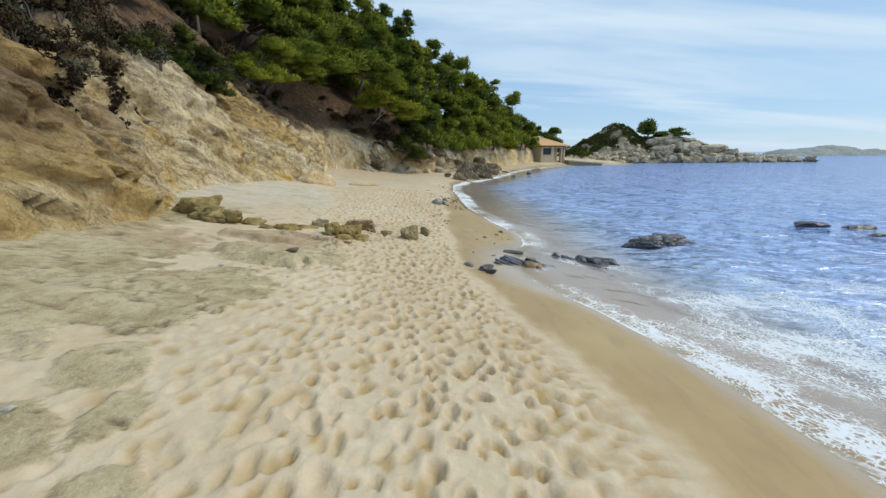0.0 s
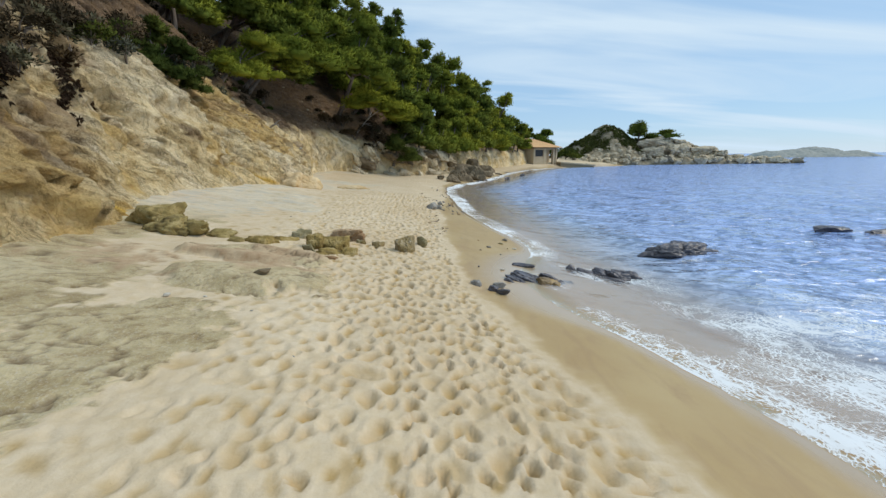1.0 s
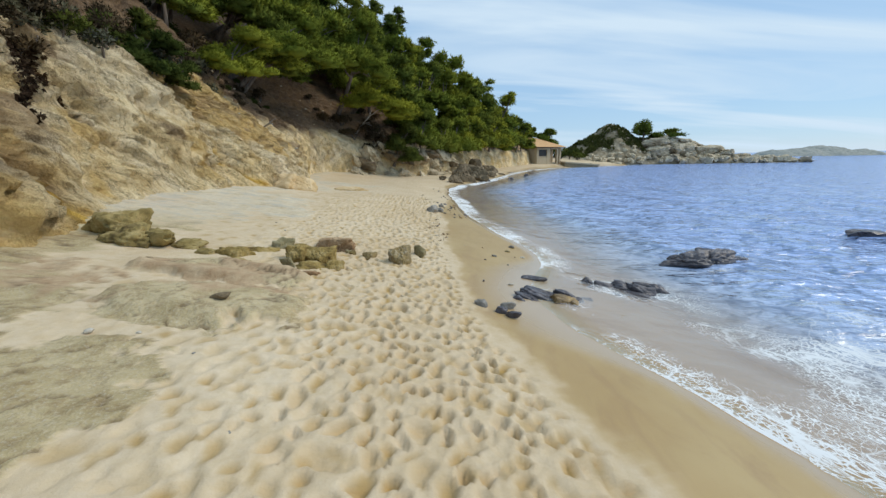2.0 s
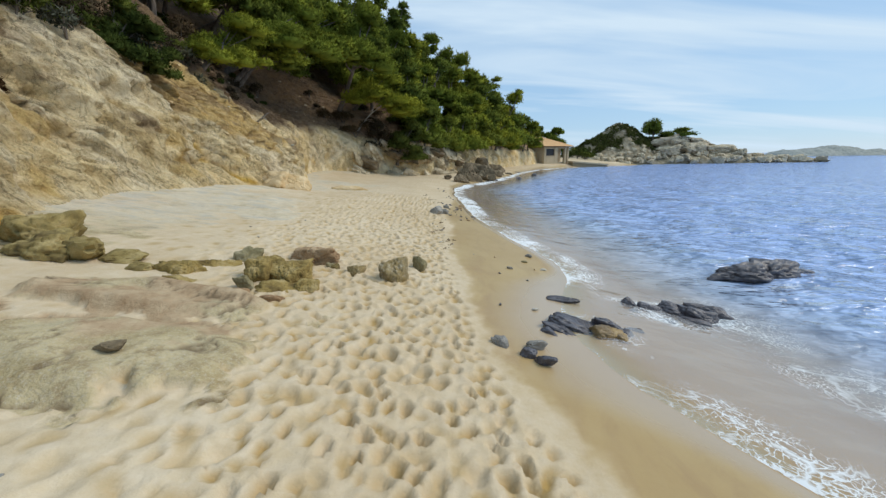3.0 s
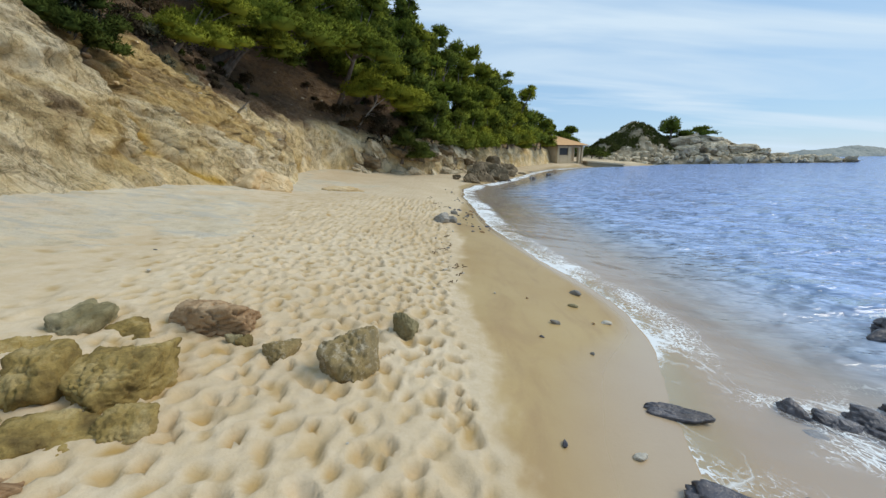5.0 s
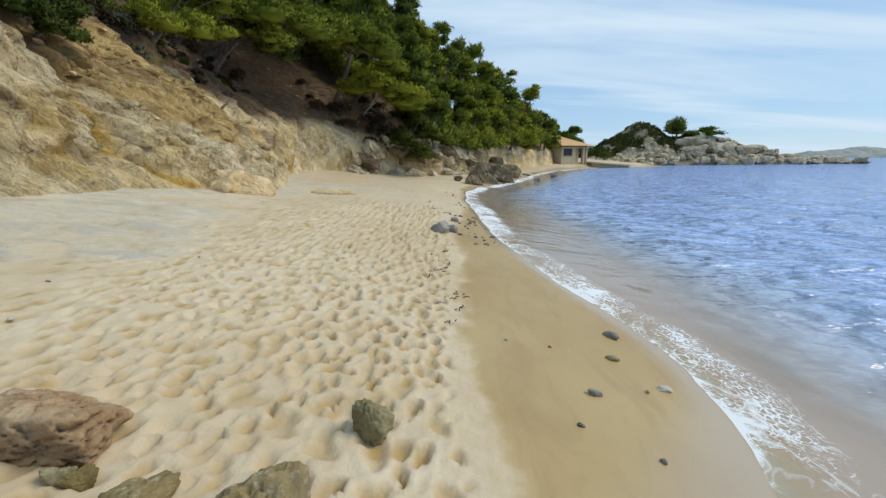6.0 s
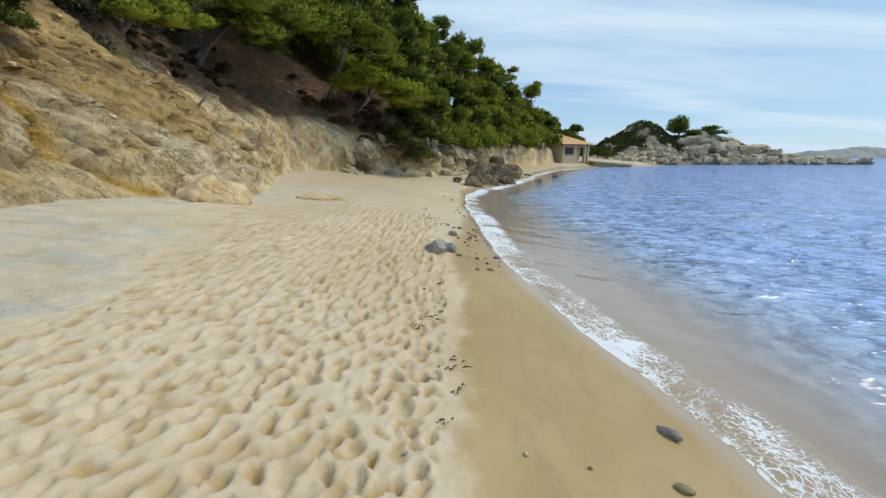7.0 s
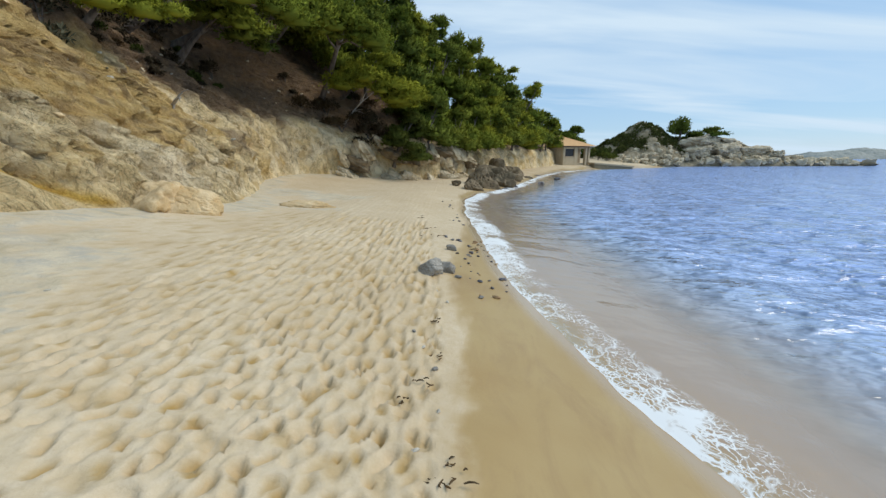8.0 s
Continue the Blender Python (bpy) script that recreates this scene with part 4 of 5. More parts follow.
def shrub(place, wide, high, seed, material, label, tuft=0.10, dense=1.0, group="shrubs on the slope"):
    r = np.random.default_rng(seed)
    top = empty("shrub", place, label, "shrub", group)
    puffs = []
    for k in range(5):
        s = r.uniform(0.22, 0.36)
        puffs.append((r.normal(0, 0.22) * wide, r.normal(0, 0.22) * wide, high * r.uniform(0.2, 0.6), s * wide, s * wide, high * r.uniform(0.25, 0.4)))
    per = int(np.clip(dense * 3.0 * wide * high / tuft**2 / 5, 25, 260))
    cs, os = puff_points(puffs, per, r, 0.3)
    co, tris = tufts(cs, os, tuft * 1.3, tuft * 0.35, 4, r, 0.3)
    part("foliage", tri_mesh("foliage", co, tris, material, clump_normals(os, 4, r)), top)
    for p in puffs:
        v, f = tube([(0, 0, -0.15), (p[0] * 0.4, p[1] * 0.4, p[2] * 0.6), p[:3]], [0.025 * high + 0.008, 0.018 * high + 0.005, 0.004], 5)
        part("stem", mesh_of("stem", v, f, M_BARK), top)
    return top


# ---------------------------------------------------------------- rocks on the beach
BEACH = "stones half buried in the sand"
for k, (x, y, w, dep, hgt, m, sink, turn, words) in enumerate([
    (-1.64, 6.42, 0.54, 0.46, 0.56, M_OCHRE, 0.54, 20, "large angular ochre rock half buried in sand"),
    (-1.92, 6.40, 0.34, 0.34, 0.40, M_OCHRE, 0.50, 60, "small ochre rock against a larger one in sand"),
    (-1.42, 6.22, 0.24, 0.24, 0.24, M_OCHRE, 0.55, 40, "low ochre block in front of a larger rock"),
    (-1.72, 7.24, 0.78, 0.44, 0.38, M_RED, 0.50, 4, "flat red-brown rock half buried in sand"),
    (-2.42, 6.98, 0.46, 0.40, 0.38, M_GREYGREEN, 0.72, 15, "low grey-green lichened rock in sand"),
    (-2.10, 7.02, 0.48, 0.30, 0.34, M_OCHRE, 0.72, 0, "low ochre rock in sand"),
    (-2.50, 6.60, 0.56, 0.30, 0.36, M_OCHRE, 0.72, 35, "long low ochre rock in sand"),
    (-2.64, 6.30, 0.54, 0.34, 0.38, M_OCHRE, 0.72, 25, "long low ochre rock in sand"),
    (-2.46, 6.06, 0.40, 0.22, 0.24, M_OCHRE, 0.72, 10, "thin mossy ochre rock in sand"),
    (-1.93, 6.10, 0.21, 0.20, 0.28, M_GREYGREEN, 0.50, 30, "pointed grey-green rock in sand"),
    (-1.88, 5.94, 0.28, 0.18, 0.16, M_RED, 0.70, 0, "flat red-brown stone in sand"),
    (-1.66, 6.10, 0.50, 0.28, 0.28, M_OCHRE, 0.60, 18, "low mossy ochre rock in sand"),
    (-1.62, 5.90, 0.30, 0.18, 0.16, M_RED, 0.72, 8, "flat red-brown stone in sand"),
    (-0.62, 6.92, 0.32, 0.38, 0.44, M_VEIN, 0.44, -14, "upright ochre rock with pale veins in footprinted sand"),
    (-0.38, 7.48, 0.22, 0.20, 0.30, M_GREYGREEN, 0.40, 25, "small pointed grey rock in sand"),
    (-1.08, 6.95, 0.24, 0.24, 0.26, M_VEIN, 0.52, 0, "small pale veined stone in sand"),
    (-1.34, 7.02, 0.11, 0.08, 0.10, M_MOSS, 0.50, 20, "tiny mossy stone in sand"),
    (-1.40, 7.02, 0.12, 0.10, 0.12, M_GREYGREEN, 0.50, 0, "tiny grey-green stone in sand"),
    (-2.07, 1.53, 0.09, 0.06, 0.035, M_PALE, 0.15, 0, "pale flat pebble on bare rock"),
]):
    rock("rock", (x, y), (w, dep, hgt), m, 3 + k, words, group=BEACH, sink=sink, turn=turn, level=6 if w > 0.5 else 5 if w > 0.2 else 4, cuts=10, sharp=13, rough=0.13, tilt=(9 * math.sin(2.1 * k), 9 * math.cos(3.3 * k), 0))
rock("rock", (-1.93, 4.68), (0.21, 0.10, 0.08), M_HEAD, 21, "dark flat stone on bare rock", group=BEACH, sink=0.25, turn=12, z=float(sand_z(-1.93, 4.68)) + 0.09, sharp=9)
MOSS = "mossy rocks below the cliff"
rock("rock", (-4.45, 6.80), (1.05, 0.75, 0.66), M_MOSS, 21, "dark mossy rock at the foot of the cliff", group=MOSS, sink=0.48, turn=15, level=5, sharp=16, cuts=13, rough=0.17)
rock("rock", (-4.02, 6.42), (0.90, 0.60, 0.48), M_MOSS, 22, "rounded mossy ochre rock at the cliff foot", group=MOSS, sink=0.48, turn=-20, level=5, sharp=16, cuts=13, rough=0.17)
rock("rock", (-3.72, 6.40), (0.62, 0.42, 0.34), M_MOSS, 23, "low mossy rock beside a larger one", group=MOSS, sink=0.4, turn=5)
rock("rock", (-3.36, 6.44), (0.52, 0.30, 0.20), M_MOSS, 24, "low mossy rock sloping into the sand", group=MOSS, sink=0.45, turn=20)
rock("rock", (-3.05, 6.30), (0.34, 0.22, 0.12), M_MOSS, 25, "flat lichened stone in sand", group=MOSS, sink=0.45)
rock("rock", (-4.85, 14.75), (1.5, 1.1, 1.15), M_SANDROCK, 33, "sand-coloured boulder at the foot of the cliff", "boulder", sink=0.46, turn=10, level=6, sharp=7, cuts=16, rough=0.09, tilt=(0, 10, 0))
rock("rock", (-5.5, 14.75), (1.4, 1.0, 0.8), M_SANDROCK, 36, "low sand-coloured boulder against the cliff foot", "boulder", sink=0.5, turn=-15, level=5, sharp=8, cuts=10, rough=0.09)
rock("rock", (-3.8, 17.75), (2.0, 0.7, 0.42), M_SANDROCK, 27, "flat brown rock ledge rising from the sand", sink=0.5, turn=-6, level=5)
GREY = "stones along the wrack line"
rock("rock", (-0.28, 12.84), (0.42, 0.34, 0.34), M_GREYPALE, 28, "pale grey pointed rock at the edge of wet sand", group=GREY, sink=0.32, turn=20, level=5)
rock("rock", (-0.10, 13.05), (0.36, 0.26, 0.22), M_GREYPALE, 29, "low pale grey rock in wet sand", group=GREY, sink=0.4)
rock("rock", (0.02, 14.40), (0.20, 0.15, 0.18), M_GREYPALE, 30, "small grey rock in wet sand", group=GREY, sink=0.3, level=3)

# ---------------------------------------------------------------- wet rocks by and in the water
SEAROCK = "dark rocks awash at the shore"
for k, (x, y, w, dep, hgt, m, z, turn, lean, words) in enumerate([
    (1.24, 6.16, 0.60, 0.34, 0.21, M_WET, 0.25, -26, 12, "dark wet slab sloping out of the swash"),
    (1.06, 6.05, 0.44, 0.22, 0.18, M_WET, 0.25, -34, 14, "dark wet slab sloping out of the swash"),
    (0.90, 5.95, 0.22, 0.15, 0.12, M_WET, 0.32, -40, 8, "small dark wet stone beside sloping slabs"),
    (1.42, 6.05, 0.50, 0.32, 0.24, M_WETOCHRE, 0.22, -8, 8, "wet ochre rock beside dark slabs in the swash"),
    (1.58, 5.98, 0.24, 0.18, 0.14, M_WETOCHRE, 0.23, 10, 0, "low wet ochre rock in the swash"),
    (1.56, 6.22, 0.34, 0.24, 0.20, M_WET, 0.24, -20, 10, "rounded dark wet rock in the swash"),
    (1.70, 6.12, 0.17, 0.14, 0.15, M_WET, 0.21, 30, 0, "small dark wet rock in the swash"),
    (1.88, 6.24, 0.20, 0.09, 0.10, M_WET, 0.17, -30, 0, "small dark wet rock in the swash"),
    (1.26, 6.88, 0.50, 0.15, 0.13, M_WET, 0.26, 162, 4, "flat dark rock lying in wet sand"),
]):
    rock("rock", (x, y), (w, dep, hgt), m, 71 + 4 * k, words, group=SEAROCK, sink=0.42, turn=turn, level=5 if w > 0.3 else 4, z=z, cuts=12, sharp=11, rough=0.13, tilt=(0, lean, 0))
for k, (x, y, w, dep, hgt, z, turn, words) in enumerate([
    (2.20, 7.06, 0.32, 0.24, 0.24, 0.10, -20, "rounded dark wet rock in shallow water"),
    (2.40, 7.00, 0.26, 0.22, 0.17, 0.08, -40, "low dark wet rock in shallow water"),
    (2.16, 6.90, 0.22, 0.15, 0.12, 0.10, 10, "small dark wet rock in shallow water"),
    (2.72, 7.02, 0.52, 0.34, 0.22, 0.03, -25, "broad bedded dark rock awash in shallow water"),
    (2.96, 6.86, 0.60, 0.42, 0.24, 0.02, -18, "broad bedded dark rock awash in shallow water"),
    (3.20, 6.98, 0.46, 0.34, 0.20, 0.00, -30, "low bedded dark rock awash in shallow water"),
    (2.78, 6.76, 0.36, 0.20, 0.14, 0.03, -22, "low dark wet rock in shallow water"),
    (3.12, 7.22, 0.44, 0.22, 0.16, 0.00, -12, "low dark wet rock in shallow water"),
    (2.48, 6.70, 0.20, 0.12, 0.09, 0.06, -40, "small dark wet rock in shallow water"),
]):
    rock("rock", (x, y), (w, dep, hgt), M_WET, 230 + k, words, group=SEAROCK, sink=0.42, turn=turn, level=5, z=z, rough=0.16, sharp=12, cuts=12, tilt=(0, 8, 0))
rock("rock", (4.62, 8.42), (1.10, 0.70, 0.50), M_WET, 42, "black wet rock standing out of the sea", group=SEAROCK, sink=0.42, turn=-10, level=5, z=0.0, cuts=20, rough=0.22)
rock("rock", (5.22, 8.50), (0.95, 0.60, 0.46), M_WET, 43, "black wet rock standing out of the sea", group=SEAROCK, sink=0.42, turn=15, level=5, z=0.0, cuts=20, rough=0.22)
rock("rock", (5.75, 8.55), (0.5, 0.3, 0.2), M_WET, 44, "low black wet rock in the sea", group=SEAROCK, sink=0.5, z=0.0)
rock("rock", (10.6, 10.6), (1.1, 0.5, 0.30), M_WET, 45, "low black rock awash in the sea", group=SEAROCK, sink=0.5, z=0.0)
rock("rock", (11.3, 10.1), (1.0, 0.5, 0.34), M_WET, 46, "low black rock awash in the sea", group=SEAROCK, sink=0.5, z=0.0)
rock("rock", (10.9, 9.3), (0.9, 0.4, 0.24), M_WET, 47, "low black rock awash in the sea", group=SEAROCK, sink=0.5, z=0.0)
rock("stone", (0.42, 5.60), (0.20, 0.13, 0.10), M_PEBBLE, 48, "smooth grey stone on wet sand", "stone", group=SEAROCK, sink=0.35, level=4, turn=-50, sharp=5)
rock("stone", (0.70, 5.62), (0.19, 0.13, 0.13), M_PEBBLE, 49, "dark grey stone on wet sand", "stone", group=SEAROCK, sink=0.3, level=4, turn=20, sharp=9)
rock("stone", (0.60, 5.47), (0.15, 0.11, 0.10), M_WET, 50, "dark wet stone on wet sand", "stone", group=SEAROCK, sink=0.3, level=4, sharp=9)
rock("stone", (0.69, 5.37), (0.22, 0.10, 0.10), M_WET, 51, "long dark wet stone on wet sand", "stone", group=SEAROCK, sink=0.3, level=4, turn=-38, sharp=9)
PEB = "pebbles on wet sand"
for k, (x, y, w, hgt, m, words) in enumerate([(1.40, 9.06, 0.18, 0.07, M_PEBBLE, "smooth flat grey pebble on wet sand"), (1.22, 8.62, 0.12, 0.05, M_GREYGREEN, "pitted grey-green pebble on wet sand"), (0.90, 8.08, 0.10, 0.06, M_PEBBLE, "dark pointed pebble on wet sand"), (1.46, 8.28, 0.13, 0.05, M_PALE, "long pale pebble on wet sand"), (0.76, 8.68, 0.04, 0.03, M_RED, "tiny red-brown pebble on wet sand"), (0.88, 6.47, 0.11, 0.03, M_PALE, "flat pale pebble on wet sand"), (0.53, 6.50, 0.06, 0.03, M_WET, "small dark pebble on wet sand"), (1.30, 8.20, 0.04, 0.03, M_RED, "tiny red-brown pebble on wet sand"), (0.42, 8.72, 0.04, 0.02, M_PALE, "tiny pale pebble on wet sand"), (1.05, 7.55, 0.05, 0.03, M_PEBBLE, "tiny grey pebble on wet sand"), (0.70, 7.75, 0.05, 0.03, M_WET, "tiny dark pebble on wet sand")]):
    rock("pebble", (x, y), (w, w * 0.62, hgt), m, 60 + k, words, "pebble", PEB, 3, 0.25, 20 * k - 60, sharp=7)

for k in range(60):
    r = np.random.default_rng(300 + k)
    y = r.uniform(12.0, 15.4) if k < 44 else r.uniform(15.5, 23.0)
    x = float(berm_x(y)) + r.uniform(0.2, 1.0)
    w = r.uniform(0.04, 0.16) ** 1.2
    rock("pebble", (x, y), (w, w * 0.7, w * 0.5), (M_WET, M_PEBBLE, M_RED, M_WET)[k % 4], 300 + k, "dark pebble on wet sand near the water", "pebble", "dark pebbles near the water", 2, 0.25, 40 * k, sharp=7)


def seaweed(x, y, size, seed):
    """A dried clump on the sand: bent strands, each a part."""
    r = np.random.default_rng(seed)
    top = empty("seaweed", (x, y, land_z(x, y) + 0.004), "dried dark seaweed strands along the berm", "seaweed", "dried seaweed along the wrack line")
    for _ in range(5):
        a, ln = r.uniform(0, 6.28), size * r.uniform(0.25, 0.6)
        o = Vector((r.normal(0, 0.45) * size, r.normal(0, 0.45) * size, 0.004))
        pts = [o + Vector((math.cos(a + 0.6 * q * r.uniform(-1, 1)) * ln * q, math.sin(a) * ln * q, 0.012 * math.sin(3 * q + a) + 0.008)) for q in (0, 0.35, 0.7, 1)]
        v, f = tube(pts, [0.004, 0.006, 0.005, 0.002], 5)
        part("strand", mesh_of("strand", v, f, M_WEED), top)
    return top


WRACK = [(-0.10, 10.62, 0.14), (-0.20, 10.28, 0.13), (-0.27, 10.05, 0.09), (0.0, 9.48, 0.16), (0.02, 9.60, 0.10), (-0.12, 11.3, 0.08), (-0.05, 8.9, 0.07), (0.05, 9.2, 0.06), (-0.35, 15.2, 0.2), (-0.5, 16.0, 0.25), (0.4, 14.7, 0.25), (0.55, 14.9, 0.15), (-0.75, 17.2, 0.3)]
for k, (x, y, size) in enumerate(WRACK):
    seaweed(x, y, size, 500 + k)
for k, (x, y, w) in enumerate([(-0.16, 9.66, 0.05), (-0.1, 10.45, 0.06), (-0.2, 10.75, 0.05), (-0.05, 10.0, 0.04), (-0.3, 11.0, 0.05), (0.1, 9.3, 0.04), (-0.12, 9.32, 0.07), (-0.22, 8.6, 0.03), (-0.02, 11.8, 0.05), (-0.15, 12.1, 0.05), (-1.1, 3.2, 0.03), (-2.2, 4.1, 0.05), (-2.5, 4.05, 0.06), (-1.7, 3.9, 0.025), (-0.5, 6.3, 0.02), (-2.7, 8.0, 0.05), (-3.1, 8.6, 0.04), (-2.6, 9.6, 0.04), (-3.3, 10.8, 0.05)]):
    rock("pebble", (x, y), (w, w * 0.75, w * 0.55), (M_PALE, M_PEBBLE, M_PALE)[k % 3], 540 + k, "small loose pebble on dry sand", "pebble", "loose pebbles on dry sand", 2, 0.2, 33 * k, sharp=7)

# ---------------------------------------------------------------- headland
HEAD = "boulders of the headland"
for k, (x, y, w, dep, hgt, z) in enumerate([(1.00, 27.4, 1.35, 1.0, 1.0, 0.2), (2.15, 28.9, 1.5, 1.2, 1.35, 0.1), (1.55, 29.6, 2.2, 1.6, 1.9, 0.2), (2.95, 30.6, 1.7, 1.2, 1.5, 0.1), (2.2, 32.2, 2.4, 1.8, 2.2, 0.3), (3.6, 33.5, 1.2, 0.9, 0.9, 0.0), (4.2, 34.6, 1.8, 1.3, 1.2, 0.0), (3.2, 35.6, 2.6, 1.8, 2.2, 0.4), (5.0, 36.5, 1.3, 1.0, 0.8, 0.0), (5.9, 38.6, 1.2, 0.9, 0.8, 0.0), (5.0, 39.5, 2.4, 1.6, 1.7, 0.3), (6.6, 41.0, 1.0, 0.8, 0.5, 0.0), (7.6, 42.5, 0.9, 0.7, 0.5, 0.0), (3.0, 29.4, 0.6, 0.5, 0.35, 0.0), (3.7, 31.0, 0.7, 0.5, 0.4, 0.0), (4.6, 32.6, 0.6, 0.4, 0.3, 0.0), (6.4, 35.5, 0.8, 0.5, 0.3, 0.0), (8.8, 40.5, 1.0, 0.5, 0.35, 0.0), (0.2, 27.9, 0.8, 0.6, 0.5, 0.5)]):
    rock("boulder", (x, y), (w, dep, hgt), M_WET if hgt < 0.55 and z == 0 else M_HEAD, 100 + k, "dark wet boulder at the water's edge" if hgt < 0.55 else "grey-brown rounded boulder on the headland", "boulder", HEAD, 4, 0.32, 37 * k, z=z, cuts=15, sharp=12, rough=0.16)
for k in range(36):
    r = np.random.default_rng(140 + k)
    y = 27.3 + 0.24 * k + r.uniform(-0.2, 0.2)
    low = k % 2 == 0
    x = float(foot_x(y)) + (r.uniform(0.1, 0.6) if low else r.uniform(-0.5, 0.0))
    w = r.uniform(0.7, 1.3) if low else r.uniform(1.0, 1.8)
    rock("broken_rock", (x, y), (w * r.uniform(1.0, 1.7), w * r.uniform(0.6, 0.9), w * r.uniform(0.4, 0.7)), (M_HEADPALE, M_HEADPALE, M_GRANITE, M_HEAD)[k % 4], 140 + k, "broken pale rock in the headland face", "rock", "broken rocks of the headland face", 4, 0.55, r.uniform(-40, 40), z=float(sand_z(x, y)) + (0 if low else r.uniform(0.5, 1.7)), tilt=(r.uniform(-20, 20), r.uniform(15, 60), 0), cuts=8, sharp=16, rough=0.2)

# ---------------------------------------------------------------- pines on the hillside
pine((-7.9, 18.2, 6.0), 3.0, 1.9, 1, label="low bright green pine leaning over the cliff edge", tuft=0.10, dense=1.1, clear=-0.5)
pine((-8.2, 13.6, 5.0), 1.7, 1.4, 52, M_SCRUB, 0.10, label="dark green pine bush above the pale cliff", clear=-0.3)
pine((-7.8, 14.1, 4.5), 1.0, 0.9, 53, M_SCRUB, 0.09, label="small green bush at the cliff edge", clear=-0.2)
pine((-7.1, 22.6, 7.7), 4.0, 2.4, 2, label="broad bright green pine leaning over the cliff", tuft=0.12, dense=1.1, clear=-0.4)
pine((-8.2, 23.5, 7.3), 2.4, 1.6, 28, label="low green pine behind a broader one", tuft=0.17)
pine((-4.8, 27.4, 8.4), 3.8, 3.6, 3, base=(-7.1, 29.2), label="tall pine with a bare trunk leaning seawards", tuft=0.14, dense=1.1)
pine((-3.9, 29.2, 6.0), 4.6, 3.0, 4, base=(-6.4, 30.6), label="wide green pine with low branches", tuft=0.15)
pine((-2.5, 29.4, 2.9), 2.9, 2.6, 5, M_SCRUB, label="bushy young pine at the foot of the cliff", tuft=0.18, clear=0.2)
pine((-6.7, 45.0, 15.6), 3.0, 3.9, 6, M_PINEDARK, 0.32, label="dark tall pine on the ridge")
pine((-4.6, 47.0, 14.6), 3.6, 6.2, 7, M_PINEDARK, 0.32, label="dark tall pine on the ridge")
pine((-1.7, 47.0, 11.6), 4.3, 5.6, 8, M_PINE, 0.32)
pine((1.6, 50.0, 10.2), 5.4, 5.9, 9, M_PINE, 0.34)
pine((5.2, 54.0, 8.9), 5.8, 7.0, 10, M_PINEDARK, 0.36)
pine((9.2, 58.0, 7.4), 5.8, 7.0, 11, M_PINE, 0.38)
pine((-0.7, 38.0, 5.4), 4.8, 4.4, 12, M_PINE, 0.25)
pine((2.4, 44.0, 5.0), 5.2, 4.4, 13, M_PINE, 0.3)
pine((-8.3, 32.0, 12.0), 4.8, 3.4, 14, M_PINEDARK, 0.25, label="dark pine high on the slope")
pine((-10.4, 26.0, 10.6), 4.2, 3.2, 15, M_PINEDARK, 0.2, label="dark pine high on the slope")
pine((6.6, 52.0, 4.4), 5.0, 3.6, 16, M_PINE, 0.34)
pine((-2.9, 36.0, 7.0), 3.9, 5.2, 18, M_PINE, 0.24)
pine((-5.4, 33.0, 8.4), 3.6, 4.0, 19, M_PINEDARK, 0.22)
pine((-9.8, 15.2, 5.7), 2.0, 2.0, 20, M_SCRUB, 0.12, label="young dark green pine at the cliff edge", clear=0.3)
pine((-11.6, 19.5, 9.6), 3.4, 3.4, 21, M_PINEDARK, 0.18, label="dark pine high on the slope")
pine((-12.6, 22.5, 11.0), 3.8, 3.2, 22, M_PINEDARK, 0.2, label="dark pine high on the slope")
pine((-7.0, 30.5, 10.2), 3.2, 2.6, 23, M_PINEDARK, 0.22, label="dark pine high on the slope")
pine((-12.2, 15.5, 9.2), 3.2, 3.0, 24, M_PINEDARK, 0.17, label="dark pine high on the slope")
pine((-11.0, 29.0, 12.6), 4.0, 3.4, 25, M_PINEDARK, 0.22, label="dark pine high on the slope")
pine((-13.4, 12.5, 9.8), 3.2, 3.0, 26, M_PINEDARK, 0.17, label="dark pine high on the slope")
pine((-0.8, 42.0, 8.6), 4.4, 4.8, 29, M_PINEDARK, 0.28)
pine((3.6, 48.5, 7.0), 5.0, 5.2, 30, M_PINEDARK, 0.32)
pine((0.8, 40.5, 4.6), 3.8, 3.2, 31, M_PINE, 0.27)
pine((-3.4, 41.0, 10.6), 4.2, 4.6, 32, M_PINE, 0.28)
pine((-1.5, 33.6, 4.6), 3.4, 3.0, 33, M_PINE, 0.22)
pine((7.6, 56.5, 5.0), 4.6, 4.6, 34, M_PINEDARK, 0.36)
pine((-9.2, 50.0, 15.0), 4.6, 5.0, 35, M_PINEDARK, 0.32)
pine((-14.5, 30.0, 15.0), 5.0, 4.2, 36, M_PINEDARK, 0.25, label="dark pine high on the slope")
pine((-16.0, 22.0, 14.5), 5.0, 4.2, 37, M_PINEDARK, 0.22, label="dark pine high on the slope")
pine((-15.0, 16.5, 12.5), 4.5, 4.0, 38, M_PINEDARK, 0.2, label="dark pine high on the slope")
pine((-10.5, 37.0, 14.5), 5.0, 4.6, 39, M_PINEDARK, 0.28, label="dark pine high on the slope")
pine((18.4, 78.0, 6.3), 2.2, 1.9, 40, M_PINEDARK, 0.3, label="small round pine behind the beach house", group="pines behind the house", base=(18.3, 78.0))
pine((20.6, 75.0, 5.0), 4.0, 3.4, 41, M_PINE, 0.36, label="broad pine behind the beach house", group="pines behind the house", base=(20.4, 75.2))
